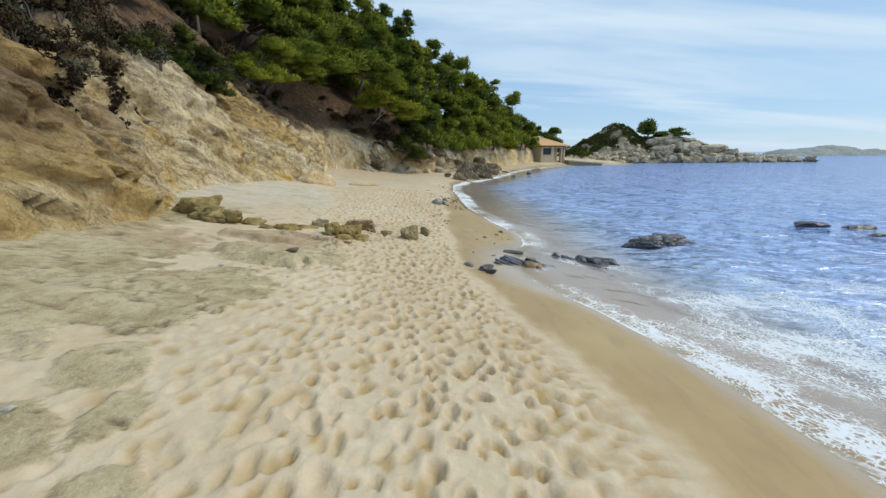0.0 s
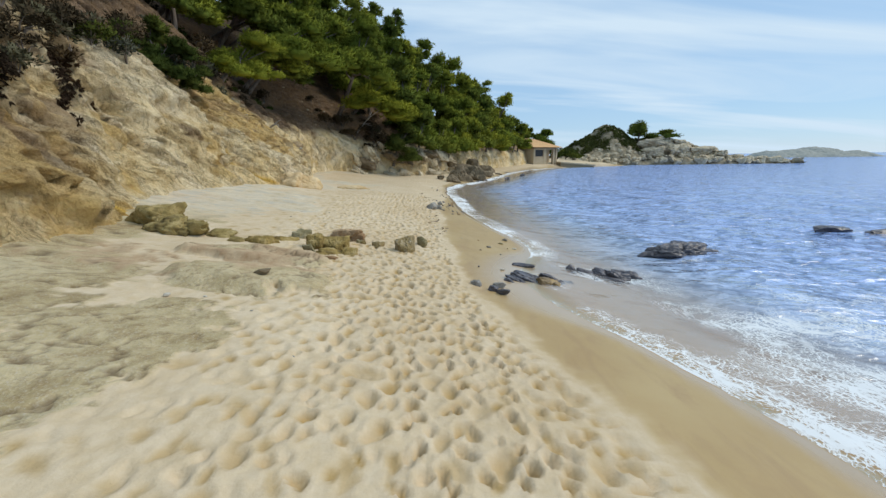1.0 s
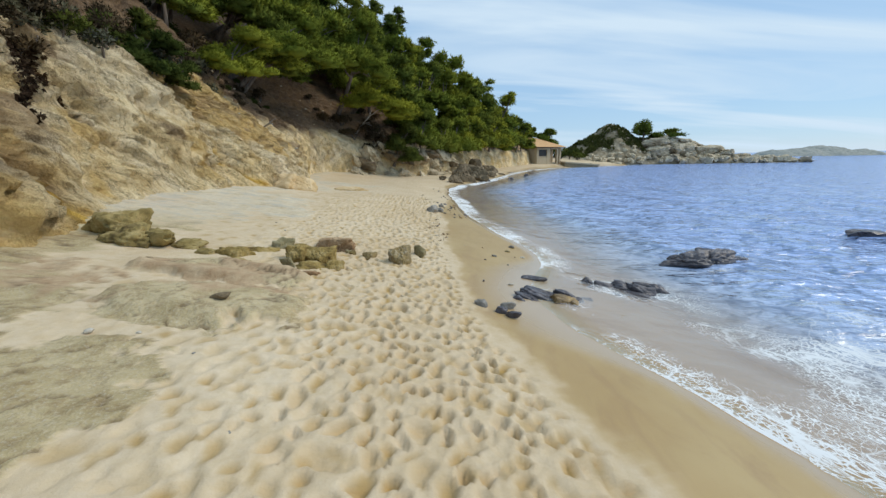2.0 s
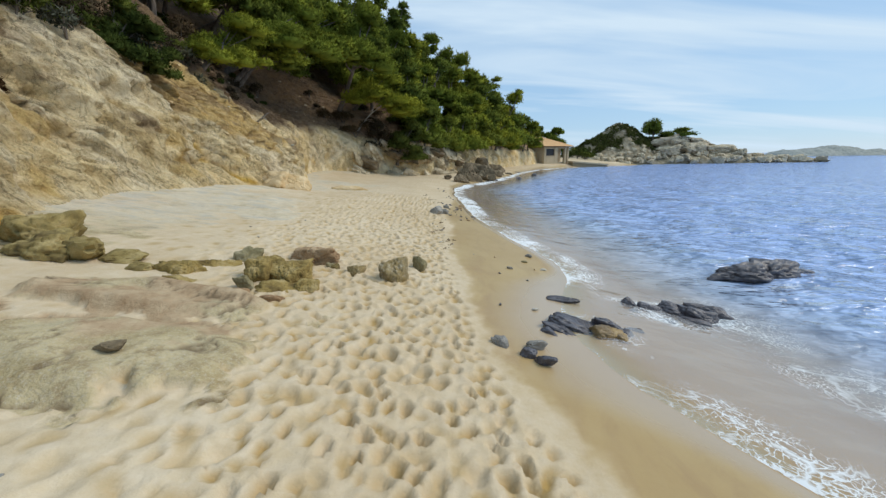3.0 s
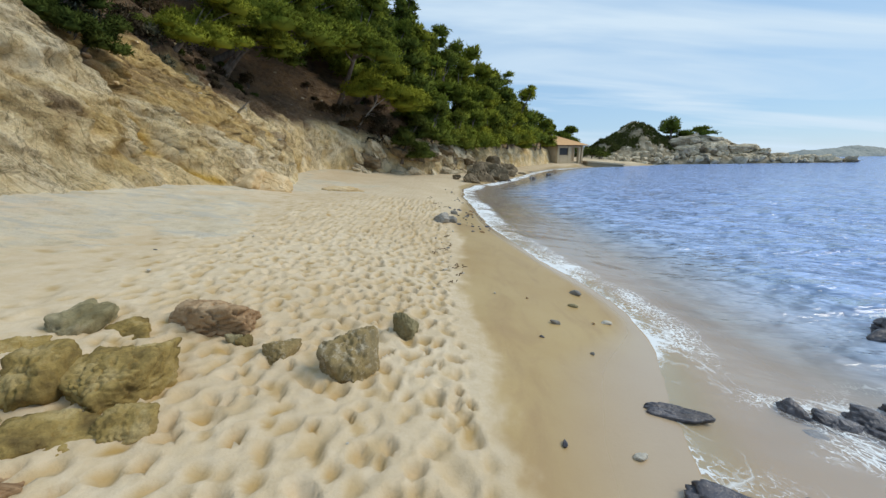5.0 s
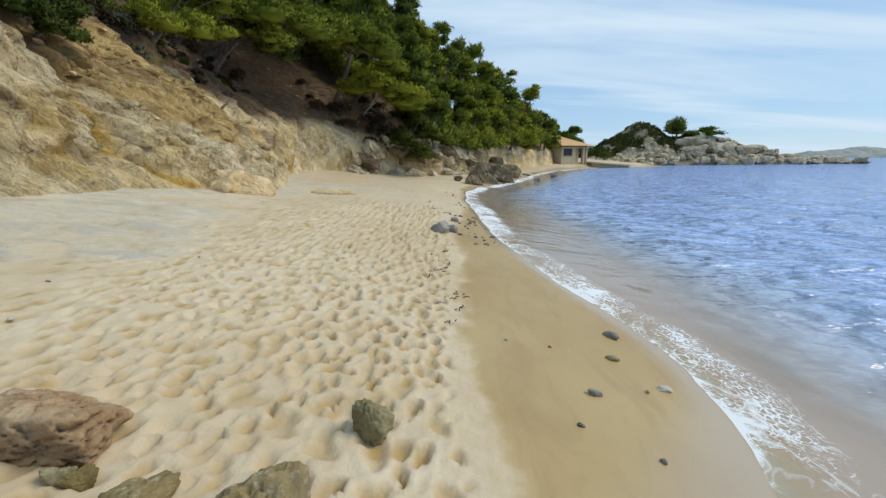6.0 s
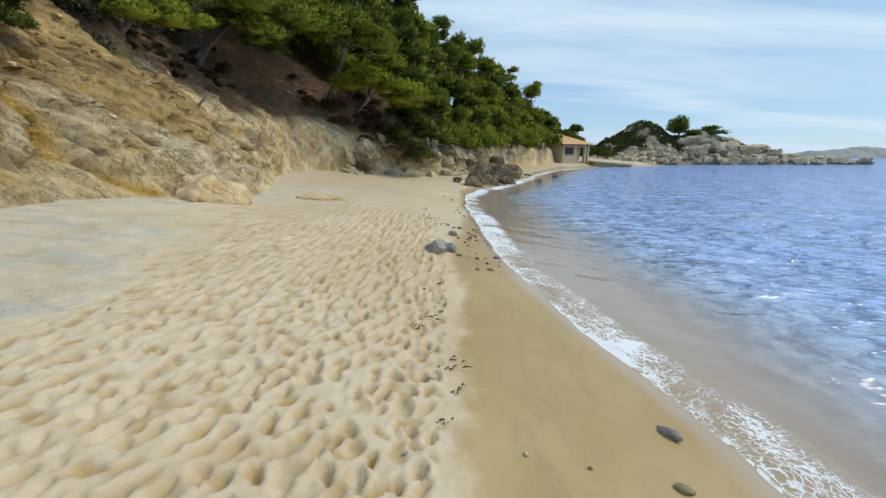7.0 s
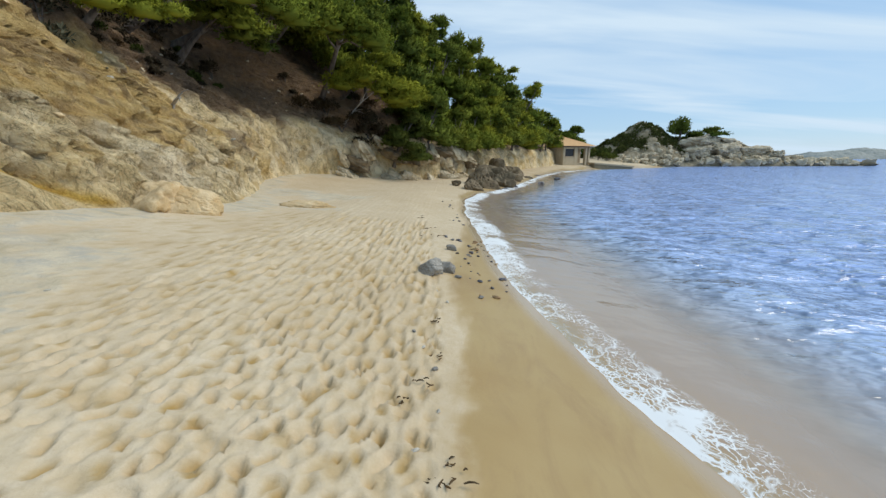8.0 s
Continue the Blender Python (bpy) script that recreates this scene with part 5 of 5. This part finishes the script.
pine((16.6, 74.5, 4.4), 3.4, 3.0, 42, M_PINEDARK, 0.36, label="dark pine behind the beach house", group="pines behind the house", base=(16.6, 74.6))

BAND = [(0.2, 34.0, 3.6, 3.4, 2.8), (1.6, 36.5, 3.8, 3.4, 2.8), (3.0, 39.0, 4.0, 3.6, 3.0), (4.6, 42.0, 4.2, 3.8, 3.2), (6.2, 45.0, 4.4, 4.0, 3.2), (8.0, 49.0, 4.6, 4.0, 3.2), (9.8, 53.0, 4.8, 4.2, 3.4), (12.0, 57.5, 4.6, 4.2, 3.4), (12.6, 61.0, 4.4, 3.0, 3.0), (-1.2, 31.6, 3.8, 3.2, 2.8), (-2.2, 33.0, 5.0, 3.2, 2.8), (2.6, 41.0, 6.0, 3.8, 3.2), (5.0, 46.5, 6.4, 4.2, 3.6), (-12.4, 22.0, 10.0, 3.4, 3.0), (-15.2, 27.0, 12.0, 4.4, 3.6), (-8.6, 24.6, 7.6, 3.6, 3.0), (-6.4, 26.2, 8.6, 3.2, 3.0), (-9.6, 27.5, 10.4, 4.0, 3.4), (-3.2, 32.0, 7.6, 3.6, 3.6), (-6.2, 35.5, 11.0, 4.4, 4.4), (-4.4, 38.5, 10.2, 4.4, 4.6), (-7.8, 40.5, 13.8, 4.6, 4.8), (-2.0, 39.5, 7.8, 4.0, 4.0), (0.6, 44.5, 8.4, 4.4, 5.0), (-2.6, 44.0, 11.0, 4.2, 4.6), (2.8, 46.5, 8.4, 4.6, 4.8), (-0.2, 49.0, 11.0, 4.6, 5.0), (4.0, 51.5, 8.6, 4.8, 5.2), (6.0, 55.5, 7.4, 4.8, 5.0), (1.6, 42.0, 5.8, 3.8, 3.4), (4.0, 47.5, 4.8, 4.2, 3.4), (8.4, 59.0, 6.2, 4.6, 4.6), (10.6, 61.0, 5.6, 4.4, 4.2), (-1.6, 35.5, 4.6, 3.6, 3.0), (-13.0, 26.0, 13.2, 4.6, 4.0), (-10.0, 33.5, 14.0, 4.6, 4.2), (-12.0, 18.0, 10.8, 4.0, 3.6), (-14.2, 19.8, 13.2, 4.4, 4.0), (-13.4, 14.4, 11.0, 4.0, 3.6), (-5.2, 42.5, 13.4, 4.0, 4.4), (-13.0, 31.0, 15.5, 4.6, 4.2), (-11.5, 35.0, 15.5, 4.6, 4.4), (-15.0, 26.0, 15.5, 4.6, 4.2), (-9.0, 44.0, 15.5, 4.4, 4.6), (-11.4, 24.2, 11.6, 4.0, 3.6), (-9.4, 29.4, 12.2, 4.0, 3.4), (-8.6, 27.0, 10.6, 3.2, 2.8), (-8.6, 34.0, 9.8, 4.4, 4.0), (-7.2, 36.5, 10.2, 4.2, 4.0), (-6.6, 32.5, 8.0, 3.6, 3.0), (-9.8, 38.5, 12.0, 4.4, 4.4)]
for k, (x, y, z, wide, high) in enumerate(BAND):
    pine((x, y, z), wide, high, 2000 + k, M_PINE if k % 3 else M_PINEDARK, 0.12 + 0.0045 * y, label="dense green pine among others on the slope", clear=-0.2)

# ---------------------------------------------------------------- shrubs and dead growth on the cliff
KINDS = [(M_SCRUB, "dark green shrub on the brown slope"), (M_DRY, "dry brown shrub on the slope"), (M_GREYSCRUB, "grey-green shrub at the cliff edge"), (M_DRY, "dead brown shrub on the slope")]
for k in range(84):
    r = np.random.default_rng(700 + k)
    y = r.uniform(3.0, 33) if k % 2 else r.uniform(3.0, 14)
    h = r.uniform(3.6, 9.0) if k % 3 else r.uniform(3.0, 4.6)
    w = r.uniform(0.5, 1.3)
    m, words = KINDS[int(r.integers(0, 4))]
    shrub(cliff_at(y, h), w, w * r.uniform(0.55, 0.9), 700 + k, m, words, 0.09 if y < 16 else 0.12)
for k, (y, h, w, m) in enumerate([(11.6, 3.3, 0.9, 2), (11.0, 3.6, 0.8, 2), (12.2, 3.6, 0.7, 1), (13.9, 3.7, 1.0, 0), (14.6, 4.0, 1.1, 0), (16.2, 4.4, 0.9, 3), (17.4, 4.6, 1.3, 0), (10.2, 3.2, 0.8, 2), (9.4, 3.4, 0.9, 2), (8.6, 3.6, 0.9, 3), (7.4, 3.6, 1.0, 3), (28.6, 3.2, 1.5, 1), (29.2, 2.6, 1.7, 1), (27.8, 3.3, 1.2, 3), (28.2, 2.4, 1.5, 3), (28.9, 1.8, 1.6, 1), (28.4, 1.4, 1.1, 3)]):
    shrub(cliff_at(y, h), w, w * 0.6, 800 + k, *KINDS[m], 0.10)


for k in range(34):
    r = np.random.default_rng(1640 + k)
    w = r.uniform(0.45, 0.95)
    y = r.uniform(5.2, 10.2)
    shrub(cliff_at(y, r.uniform(2.3, 4.6) + 0.25 * max(0.0, y - 8.5)), w, w * r.uniform(0.45, 0.7), 1640 + k, *KINDS[(1, 2, 3)[k % 3]], 0.08)


def hanging(y0, h0, y1, h1, wide, seed):
    """Dead creeping growth that hangs down the cliff face."""
    r = np.random.default_rng(seed)
    cs = []
    for _ in range(600):
        t = r.random()
        p = cliff_at(y0 + (y1 - y0) * t + r.normal(0, wide * (1 - 0.6 * t)), h0 + (h1 - h0) * t + r.normal(0, 0.10))
        cs.append(p + Vector((0.03, 0, 0)))
    cs = np.array(cs)
    mid = cs.mean(0)
    out = np.tile([0.6, 0, -0.9], (len(cs), 1))
    co, tris = tufts(cs - mid, out, 0.08, 0.03, 6, r, -0.4)
    ob = new("dead_creeper", tri_mesh("dead_creeper", co, tris, M_DEAD))
    ob.location = mid
    return tagged(ob, "dark dead creeper hanging down the cliff face", "creeper", "dead creepers on the cliff")


for k, (y0, h0, y1, h1, wide) in enumerate([(7.7, 3.3, 6.9, 1.7, 0.15), (9.4, 2.9, 8.4, 1.5, 0.06), (9.8, 2.8, 9.3, 1.8, 0.06), (6.3, 3.8, 6.3, 2.4, 0.20), (8.3, 3.5, 7.8, 2.4, 0.11), (5.4, 3.6, 5.5, 2.6, 0.2)]):
    hanging(y0, h0, y1, h1, wide, 1 + k)


for k in range(36):
    r = np.random.default_rng(600 + k)
    p = cliff_at(r.uniform(12.5, 21) if k < 28 else r.uniform(26.5, 30), r.uniform(1.4, 4.2))
    w = r.uniform(0.06, 0.2)
    rock("stone", (p.x, p.y), (w, w * 0.8, w * 0.6), (M_SANDROCK, M_PALE, M_GREYGREEN, M_RED)[k % 4], 600 + k, "loose stone lodged in the earthy cliff slope", "stone", "loose stones on the cliff slope", 2, 0.3, 40 * k, z=p.z)


for k in range(40):
    r = np.random.default_rng(1500 + k)
    p = cliff_at(r.uniform(17, 31), r.uniform(3.2, 6.0))
    w = r.uniform(0.08, 0.26)
    rock("stone", (p.x, p.y), (w, w * 0.8, w * 0.6), (M_SANDROCK, M_PALE, M_HEAD, M_GRANITE)[k % 4], 1500 + k, "loose stone on the brown earth slope", "stone", "loose stones on the earth slope", 2, 0.3, 40 * k, z=p.z)
for k in range(30):
    r = np.random.default_rng(1560 + k)
    w = r.uniform(0.25, 0.6)
    shrub(cliff_at(r.uniform(17.5, 31), r.uniform(3.0, 6.0)), w, w * 0.6, 1560 + k, *KINDS[(1, 3, 0)[k % 3]], 0.09)


def dead_branch(place, way, length, seed):
    """A bleached bare limb with side twigs."""
    r = np.random.default_rng(seed)
    top = empty("dead_branch", place, "bleached bare dead branch among the pines", "branch", "dead branches on the slope")
    w = Vector(way).normalized()
    main = [w * (length * t) + Vector((0, 0, 0.12 * length * math.sin(2.5 * t))) for t in (0, 0.25, 0.5, 0.75, 1)]
    v, f = tube(main, [0.06, 0.05, 0.04, 0.028, 0.01], 6)
    part("limb", mesh_of("limb", v, f, M_DEADWOOD), top)
    for k in range(5):
        o = main[1 + k % 3].lerp(main[2 + k % 3], r.random())
        d = (w + Vector(r.normal(0, 0.7, 3))).normalized() * length * r.uniform(0.25, 0.5)
        v, f = tube([o, o + d * 0.5 + Vector((0, 0, 0.05)), o + d], [0.025, 0.016, 0.005], 5)
        part("twig", mesh_of("twig", v, f, M_DEADWOOD), top)
    return top


dead_branch((-5.7, 28.7, land_z(-5.7, 28.7)), (1.0, -0.1, 0.85), 1.9, 1)
dead_branch((-7.6, 18.6, land_z(-7.6, 18.6)), (0.6, -0.5, 0.1), 1.0, 2)
dead_branch((-1.8, 46.5, 10.5), (0.8, -0.3, 0.9), 2.6, 3)


# ---------------------------------------------------------------- islet, far islands
def ridge_sheet(name, x0, x1, y0, y1, step, ridge, cells, seed, material, label, lift=1.0):
    """A rocky island: a ridge line over x, rounded into blocks."""
    r = np.random.default_rng(seed)
    X, Y = np.meshgrid(np.arange(x0, x1, step), np.arange(y0, y1, step), indexing="ij")
    rx, rz = np.array(ridge, float).T
    top = np.interp(X, rx, rz)
    t = (Y - y0) / (y1 - y0)
    shape = np.interp(t, [0, 0.06, 0.25, 0.45, 0.6, 0.9, 1], [-0.25, 0.05, 0.5, 0.9, 1.0, 0.5, -0.3])
    Z = top * shape + 0.12 * top * fbm(X * 0.2, Y * 0.2, seed, 3)
    dome = np.zeros_like(Z)
    for size, amp in cells:
        n = int((x1 - x0) * (y1 - y0) / size**2)
        px, py, ph = r.uniform(x0, x1, n), r.uniform(y0, y1, n), r.uniform(0.6, 1.2, n)
        best = np.full(Z.shape, 9.0)
        hgt = np.zeros_like(Z)
        for a, b, c in zip(px, py, ph):
            q = np.hypot((X - a), (Y - b) * 0.8) / size
            hgt = np.where(q < best, c * np.sqrt(np.clip(1 - (q / 0.95) ** 2, 0, 1)), hgt)
            best = np.minimum(best, q)
        dome += amp * hgt
    Z += dome * smooth(-0.5, 0.6, Z) - 0.25
    ob = sheet(name, X, Y, Z, material)
    return tagged(ob, label, "island", kind="structure")


RIDGE = [(24, -0.5), (26.7, 1.6), (28.7, 2.6), (32.4, 4.5), (34.9, 5.9), (36, 7.0), (37.5, 7.8), (40.1, 6.8), (42.2, 5.0), (45.3, 4.6), (51.5, 4.0), (53.6, 3.9), (58.8, 2.8), (61.9, 1.8), (66, 1.3), (71.2, -0.3), (74, -1)]
ridge_sheet("islet", 24, 74, 76, 96, 0.28, RIDGE, [(2.1, 0.75), (0.9, 0.35)], 5, M_ISLET, "rocky granite islet with scrub on its crest")
ridge_sheet("far_island", 152, 199, 172, 196, 0.6, [(152, -1), (160, 2.2), (166, 2.5), (172, 2.8), (178, 3.4), (184, 4.2), (190, 3.0), (195, 1.0), (199, -1)], [(5, 0.9), (2, 0.5)], 6, M_FARROCK, "low bare rock island far out at sea")
ridge_sheet("far_island", 194, 211, 175, 192, 0.5, [(194, -1), (198, 1.8), (202, 2.4), (206, 1.4), (211, -1)], [(4, 0.7), (1.6, 0.5)], 8, M_FARROCK, "low bare rock island far out at sea")
ISLE = "boulders round the islet"
for k in range(150):
    r = np.random.default_rng(1200 + k)
    x = 26.5 + (46 * (k + r.random()) / 90 if k < 90 else 18 * (k - 90 + r.random()) / 60)
    big = 1.5 if x > 44 else 1.0
    w = r.uniform(0.6, 1.7) * big
    y = 76.9 + r.uniform(0, 4.5 if k >= 90 else 2.5) * (1 if x < 60 else 0.4)
    rx, rz = np.array(RIDGE, float).T
    z = float(np.interp(x, rx, rz) * np.interp((y - 76) / 20, [0, 0.06, 0.25, 0.45], [-0.25, 0.05, 0.5, 0.9]))
    rock("boulder", (x, y), (w, w * 0.8, w * r.uniform(0.5, 0.8)), M_GRANITE, 900 + k, "pale granite boulder at the edge of the islet", "boulder", ISLE, 3, 0.3, 50 * k, z=max(z, 0) + 0.3, cuts=9, sharp=30)
for k, (x, y, z, w, dep, hgt) in enumerate([(45.6, 80.5, 4.2, 8.0, 4, 3.0), (43.8, 79.2, 2.4, 6.0, 3, 2.4), (49.5, 79.6, 2.6, 7.5, 4, 3.2), (54.2, 80.0, 2.6, 8.0, 4, 2.8), (51.0, 80.8, 4.0, 6.0, 3.5, 2.0), (58.5, 80.0, 1.6, 6.5, 4, 2.2), (62.5, 80.0, 1.0, 5.0, 3, 1.6), (47.0, 78.4, 1.2, 4.5, 3, 2.2), (55.8, 78.6, 0.9, 4.5, 3, 1.8)]):
    rock("boulder", (x, y), (w, dep, hgt), M_GRANITE, 960 + k, "huge rounded granite block on the islet", "boulder", "great blocks of the islet", 5, 0.45, 9 * k - 20, z=z, cuts=18, rough=0.24)


def scrub_cover():
    """Low scrub over the islet's landward slope and crest."""
    r = np.random.default_rng(33)
    n = 7000
    x = np.concatenate([r.uniform(24.5, 42, n), r.uniform(41, 52, n // 5)])
    y = np.concatenate([r.uniform(79.2, 90, n), r.uniform(82.5, 88, n // 5)])
    rx, rz = np.array(RIDGE, float).T
    t = (y - 76) / 20
    z = np.interp(x, rx, rz) * np.interp(t, [0, 0.06, 0.25, 0.45, 0.6, 0.9, 1], [-0.25, 0.05, 0.5, 0.9, 1.0, 0.5, -0.3]) + 0.55
    keep = (fbm(x * 0.35, y * 0.35, 2.0, 3) + 0.16 * smooth(2, 6, z) > np.where(x < 42, -0.05, 0.07) + 0.14 * smooth(82, 79, y) + 0.13 * np.exp(-(((x - 36.5) / 1.6) ** 2))) & (z > 1.2)
    c = np.stack([x, y, z], -1)[keep]
    c[:, 2] += r.uniform(0, 0.7, len(c)) * (0.4 + 1.4 * fbm(c[:, 0] * 0.5, c[:, 1] * 0.5, 9, 2))
    out = np.tile([0, -0.3, 0.6], (len(c), 1))
    co, tris = tufts(c, out, 0.42, 0.16, 4, r, 0.5)
    return tagged(new("islet_scrub", tri_mesh("islet_scrub", co, tris, M_ISLESCRUB)), "dark green scrub covering the islet crest", "scrub", kind="stuff")


scrub_cover()


def islet_pine(x, y, z, wide, high, ground, seed, words):
    r = np.random.default_rng(seed)
    top = empty("pine_tree", (x, y, ground), words, "tree", "pines on the islet")
    v, f = tube([(0, 0, -0.5), (0.1, 0, (z - ground) * 0.5), (0, 0, z - ground)], [0.22, 0.16, 0.08])
    part("trunk", mesh_of("trunk", v, f, M_BARK), top)
    puffs = [(r.normal(0, 0.22) * wide, r.normal(0, 0.22) * wide, z - ground + r.uniform(-0.35, 0.35) * high, wide * r.uniform(0.16, 0.26), wide * 0.22, high * r.uniform(0.16, 0.26)) for _ in range(11)]
    part("crown", pine_crown(puffs, 0.3, 1.0, r, M_PINEDARK), top)


islet_pine(43.0, 83.4, 7.1, 4.2, 4.2, 4.6, 1, "round dark pine on the crest of the islet")
islet_pine(48.8, 84.0, 6.1, 2.8, 1.8, 4.4, 2, "small flat pine on the crest of the islet")
islet_pine(46.2, 83.0, 5.1, 5.2, 2.2, 4.0, 3, "low spreading pine on the crest of the islet")


# ---------------------------------------------------------------- beach house
def plain_material(name, a, b, scale, rough=0.85, bump=0.4):
    k = Mat(name)
    n = k.noise(scale, 6, 0.65)
    return k.end(k.mix(n, a, b), rough, k.bump(n, bump, 0.03))


M_STONEWALL = plain_material("rubble_stone_wall", (0.30, 0.23, 0.15), (0.58, 0.47, 0.32), 5.0)
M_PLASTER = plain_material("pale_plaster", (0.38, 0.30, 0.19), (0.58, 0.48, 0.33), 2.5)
M_TILE = plain_material("terracotta_tile", (0.55, 0.30, 0.12), (0.80, 0.50, 0.25), 4.0)
M_PIER = plain_material("mossy_pier_stone", (0.12, 0.10, 0.055), (0.34, 0.28, 0.18), 3.0)
M_UNLIT = plain_material("unlit_opening", (0.008, 0.007, 0.007), (0.02, 0.018, 0.016), 6.0, 0.5)
M_DARKWOOD = plain_material("dark_wood", (0.05, 0.035, 0.025), (0.11, 0.08, 0.055), 8.0)


def block(x0, y0, z0, x1, y1, z1, bevel=0.03):
    bm = bmesh.new()
    bmesh.ops.create_cube(bm, size=1)
    bmesh.ops.scale(bm, vec=(x1 - x0, y1 - y0, z1 - z0), verts=bm.verts)
    bmesh.ops.translate(bm, vec=((x0 + x1) / 2, (y0 + y1) / 2, (z0 + z1) / 2), verts=bm.verts)
    bmesh.ops.bevel(bm, geom=bm.edges[:], offset=bevel, segments=2, affect="EDGES")
    return bm


def bm_part(name, bm, material, parent, label=""):
    me = bpy.data.meshes.new(name)
    bm.to_mesh(me)
    bm.free()
    me.materials.append(material)
    return part(name, me, parent, label)


def beach_house():
    top = empty("beach_house", (16.0, 64.4, 0.85), "small stone beach house with a terracotta tile roof", "house")
    top.rotation_euler = (0, 0, radians(28))
    top.scale = (1.16, 1.16, 1.0)
    W, L, H = 4.6, 5.4, 2.45
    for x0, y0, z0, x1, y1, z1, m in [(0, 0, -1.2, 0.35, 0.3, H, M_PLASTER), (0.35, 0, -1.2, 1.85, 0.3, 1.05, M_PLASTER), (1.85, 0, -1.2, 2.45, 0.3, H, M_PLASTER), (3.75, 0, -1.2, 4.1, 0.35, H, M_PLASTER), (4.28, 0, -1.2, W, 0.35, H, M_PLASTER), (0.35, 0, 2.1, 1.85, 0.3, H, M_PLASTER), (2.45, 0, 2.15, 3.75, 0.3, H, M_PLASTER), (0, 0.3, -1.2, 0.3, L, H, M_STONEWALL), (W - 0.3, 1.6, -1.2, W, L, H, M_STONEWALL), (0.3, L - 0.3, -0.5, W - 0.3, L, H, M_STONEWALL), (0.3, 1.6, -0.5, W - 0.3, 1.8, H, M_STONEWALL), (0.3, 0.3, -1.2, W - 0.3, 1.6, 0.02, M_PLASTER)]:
        bm_part("wall", block(x0, y0, z0, x1, y1, z1), m, top)
    # near-black panel: the dark of the unlit opening put into its colour
    win = bm_part("window", block(0.35, 0.12, 1.05, 1.85, 0.17, 2.1, 0.01), M_UNLIT, top, "dark window in the front")
    bm_part("sill", block(0.25, -0.08, 0.98, 1.95, 0.12, 1.05, 0.01), M_STONEWALL, win)
    e, ridge = 0.5, 1.55
    quads = {
        "front": [(-e, -e, H), (W + e, -e, H), (1.9, L / 2, H + ridge), (0.6, L / 2, H + ridge)],
        "back": [(W + e, L + e, H), (-e, L + e, H), (0.6, L / 2, H + ridge), (1.9, L / 2, H + ridge)],
        "side": [(-e, L + e, H), (-e, -e, H), (0.6, L / 2, H + ridge), (0.6, L / 2, H + ridge)],
        "far": [(W + e, -e, H), (W + e, L + e, H), (1.9, L / 2, H + ridge), (1.9, L / 2, H + ridge)],
    }
    for q in quads.values():
        a, b, c, d = (Vector(p) for p in q)
        n = (b - a).cross(d - a).normalized()
        cols, rows = int((b - a).length / 0.06), 16
        vs = []
        for i in range(rows + 1):
            t = i / rows
            for j in range(cols + 1):
                s = j / cols
                p = a.lerp(b, s).lerp(d.lerp(c, s), t)
                vs.append(p + n * (0.05 * abs(math.sin(math.pi * j / 3.5)) + 0.03 * (1 - (t * 8) % 1)))
        fs = [(i * (cols + 1) + j, i * (cols + 1) + j + 1, (i + 1) * (cols + 1) + j + 1, (i + 1) * (cols + 1) + j) for i in range(rows) for j in range(cols)]
        roof = part("roof", mesh_of("roof", vs, fs, M_TILE), top, "terracotta barrel tiles")
    bm_part("eaves", block(-e + 0.03, -e + 0.03, H - 0.10, W + e - 0.03, L + e - 0.03, H - 0.01, 0.01), M_DARKWOOD, top)
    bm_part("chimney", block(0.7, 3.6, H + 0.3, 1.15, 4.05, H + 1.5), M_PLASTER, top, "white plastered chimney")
    return top


beach_house()


def sea_wall():
    top = empty("landing_stage", (20.6, 65.6, 0.15), "low stone landing stage beside the beach house", "jetty")
    top.rotation_euler = (0, radians(5), radians(10))
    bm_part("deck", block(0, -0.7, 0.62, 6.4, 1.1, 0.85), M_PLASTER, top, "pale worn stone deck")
    bm_part("base", block(0.05, -0.62, -0.8, 6.3, 1.02, 0.62, 0.08), M_PIER, top, "rough stone base")
    return top


sea_wall()
SHORE = "stones below the beach house"
for k in range(16):
    r = np.random.default_rng(1000 + k)
    w = r.uniform(0.6, 1.5)
    rock("boulder", (22 + 0.9 * k, 66.5 + 0.6 * k + r.uniform(-0.8, 0.8)), (w, w * 0.8, w * 0.6), M_GRANITE, 1000 + k, "pale granite stone on the far shore", "boulder", SHORE, 3, 0.3, 70 * k, z=0.2)
for k in range(6):
    r = np.random.default_rng(1040 + k)
    x, y = 20.5 + 1.3 * k, 73 + r.uniform(0, 3)
    shrub((x, y, land_z(x, y)), r.uniform(2, 3.4), r.uniform(1.4, 2.4), 1040 + k, M_SCRUB, "dark green bush on the far shore", 0.3, group="bushes on the far shore")
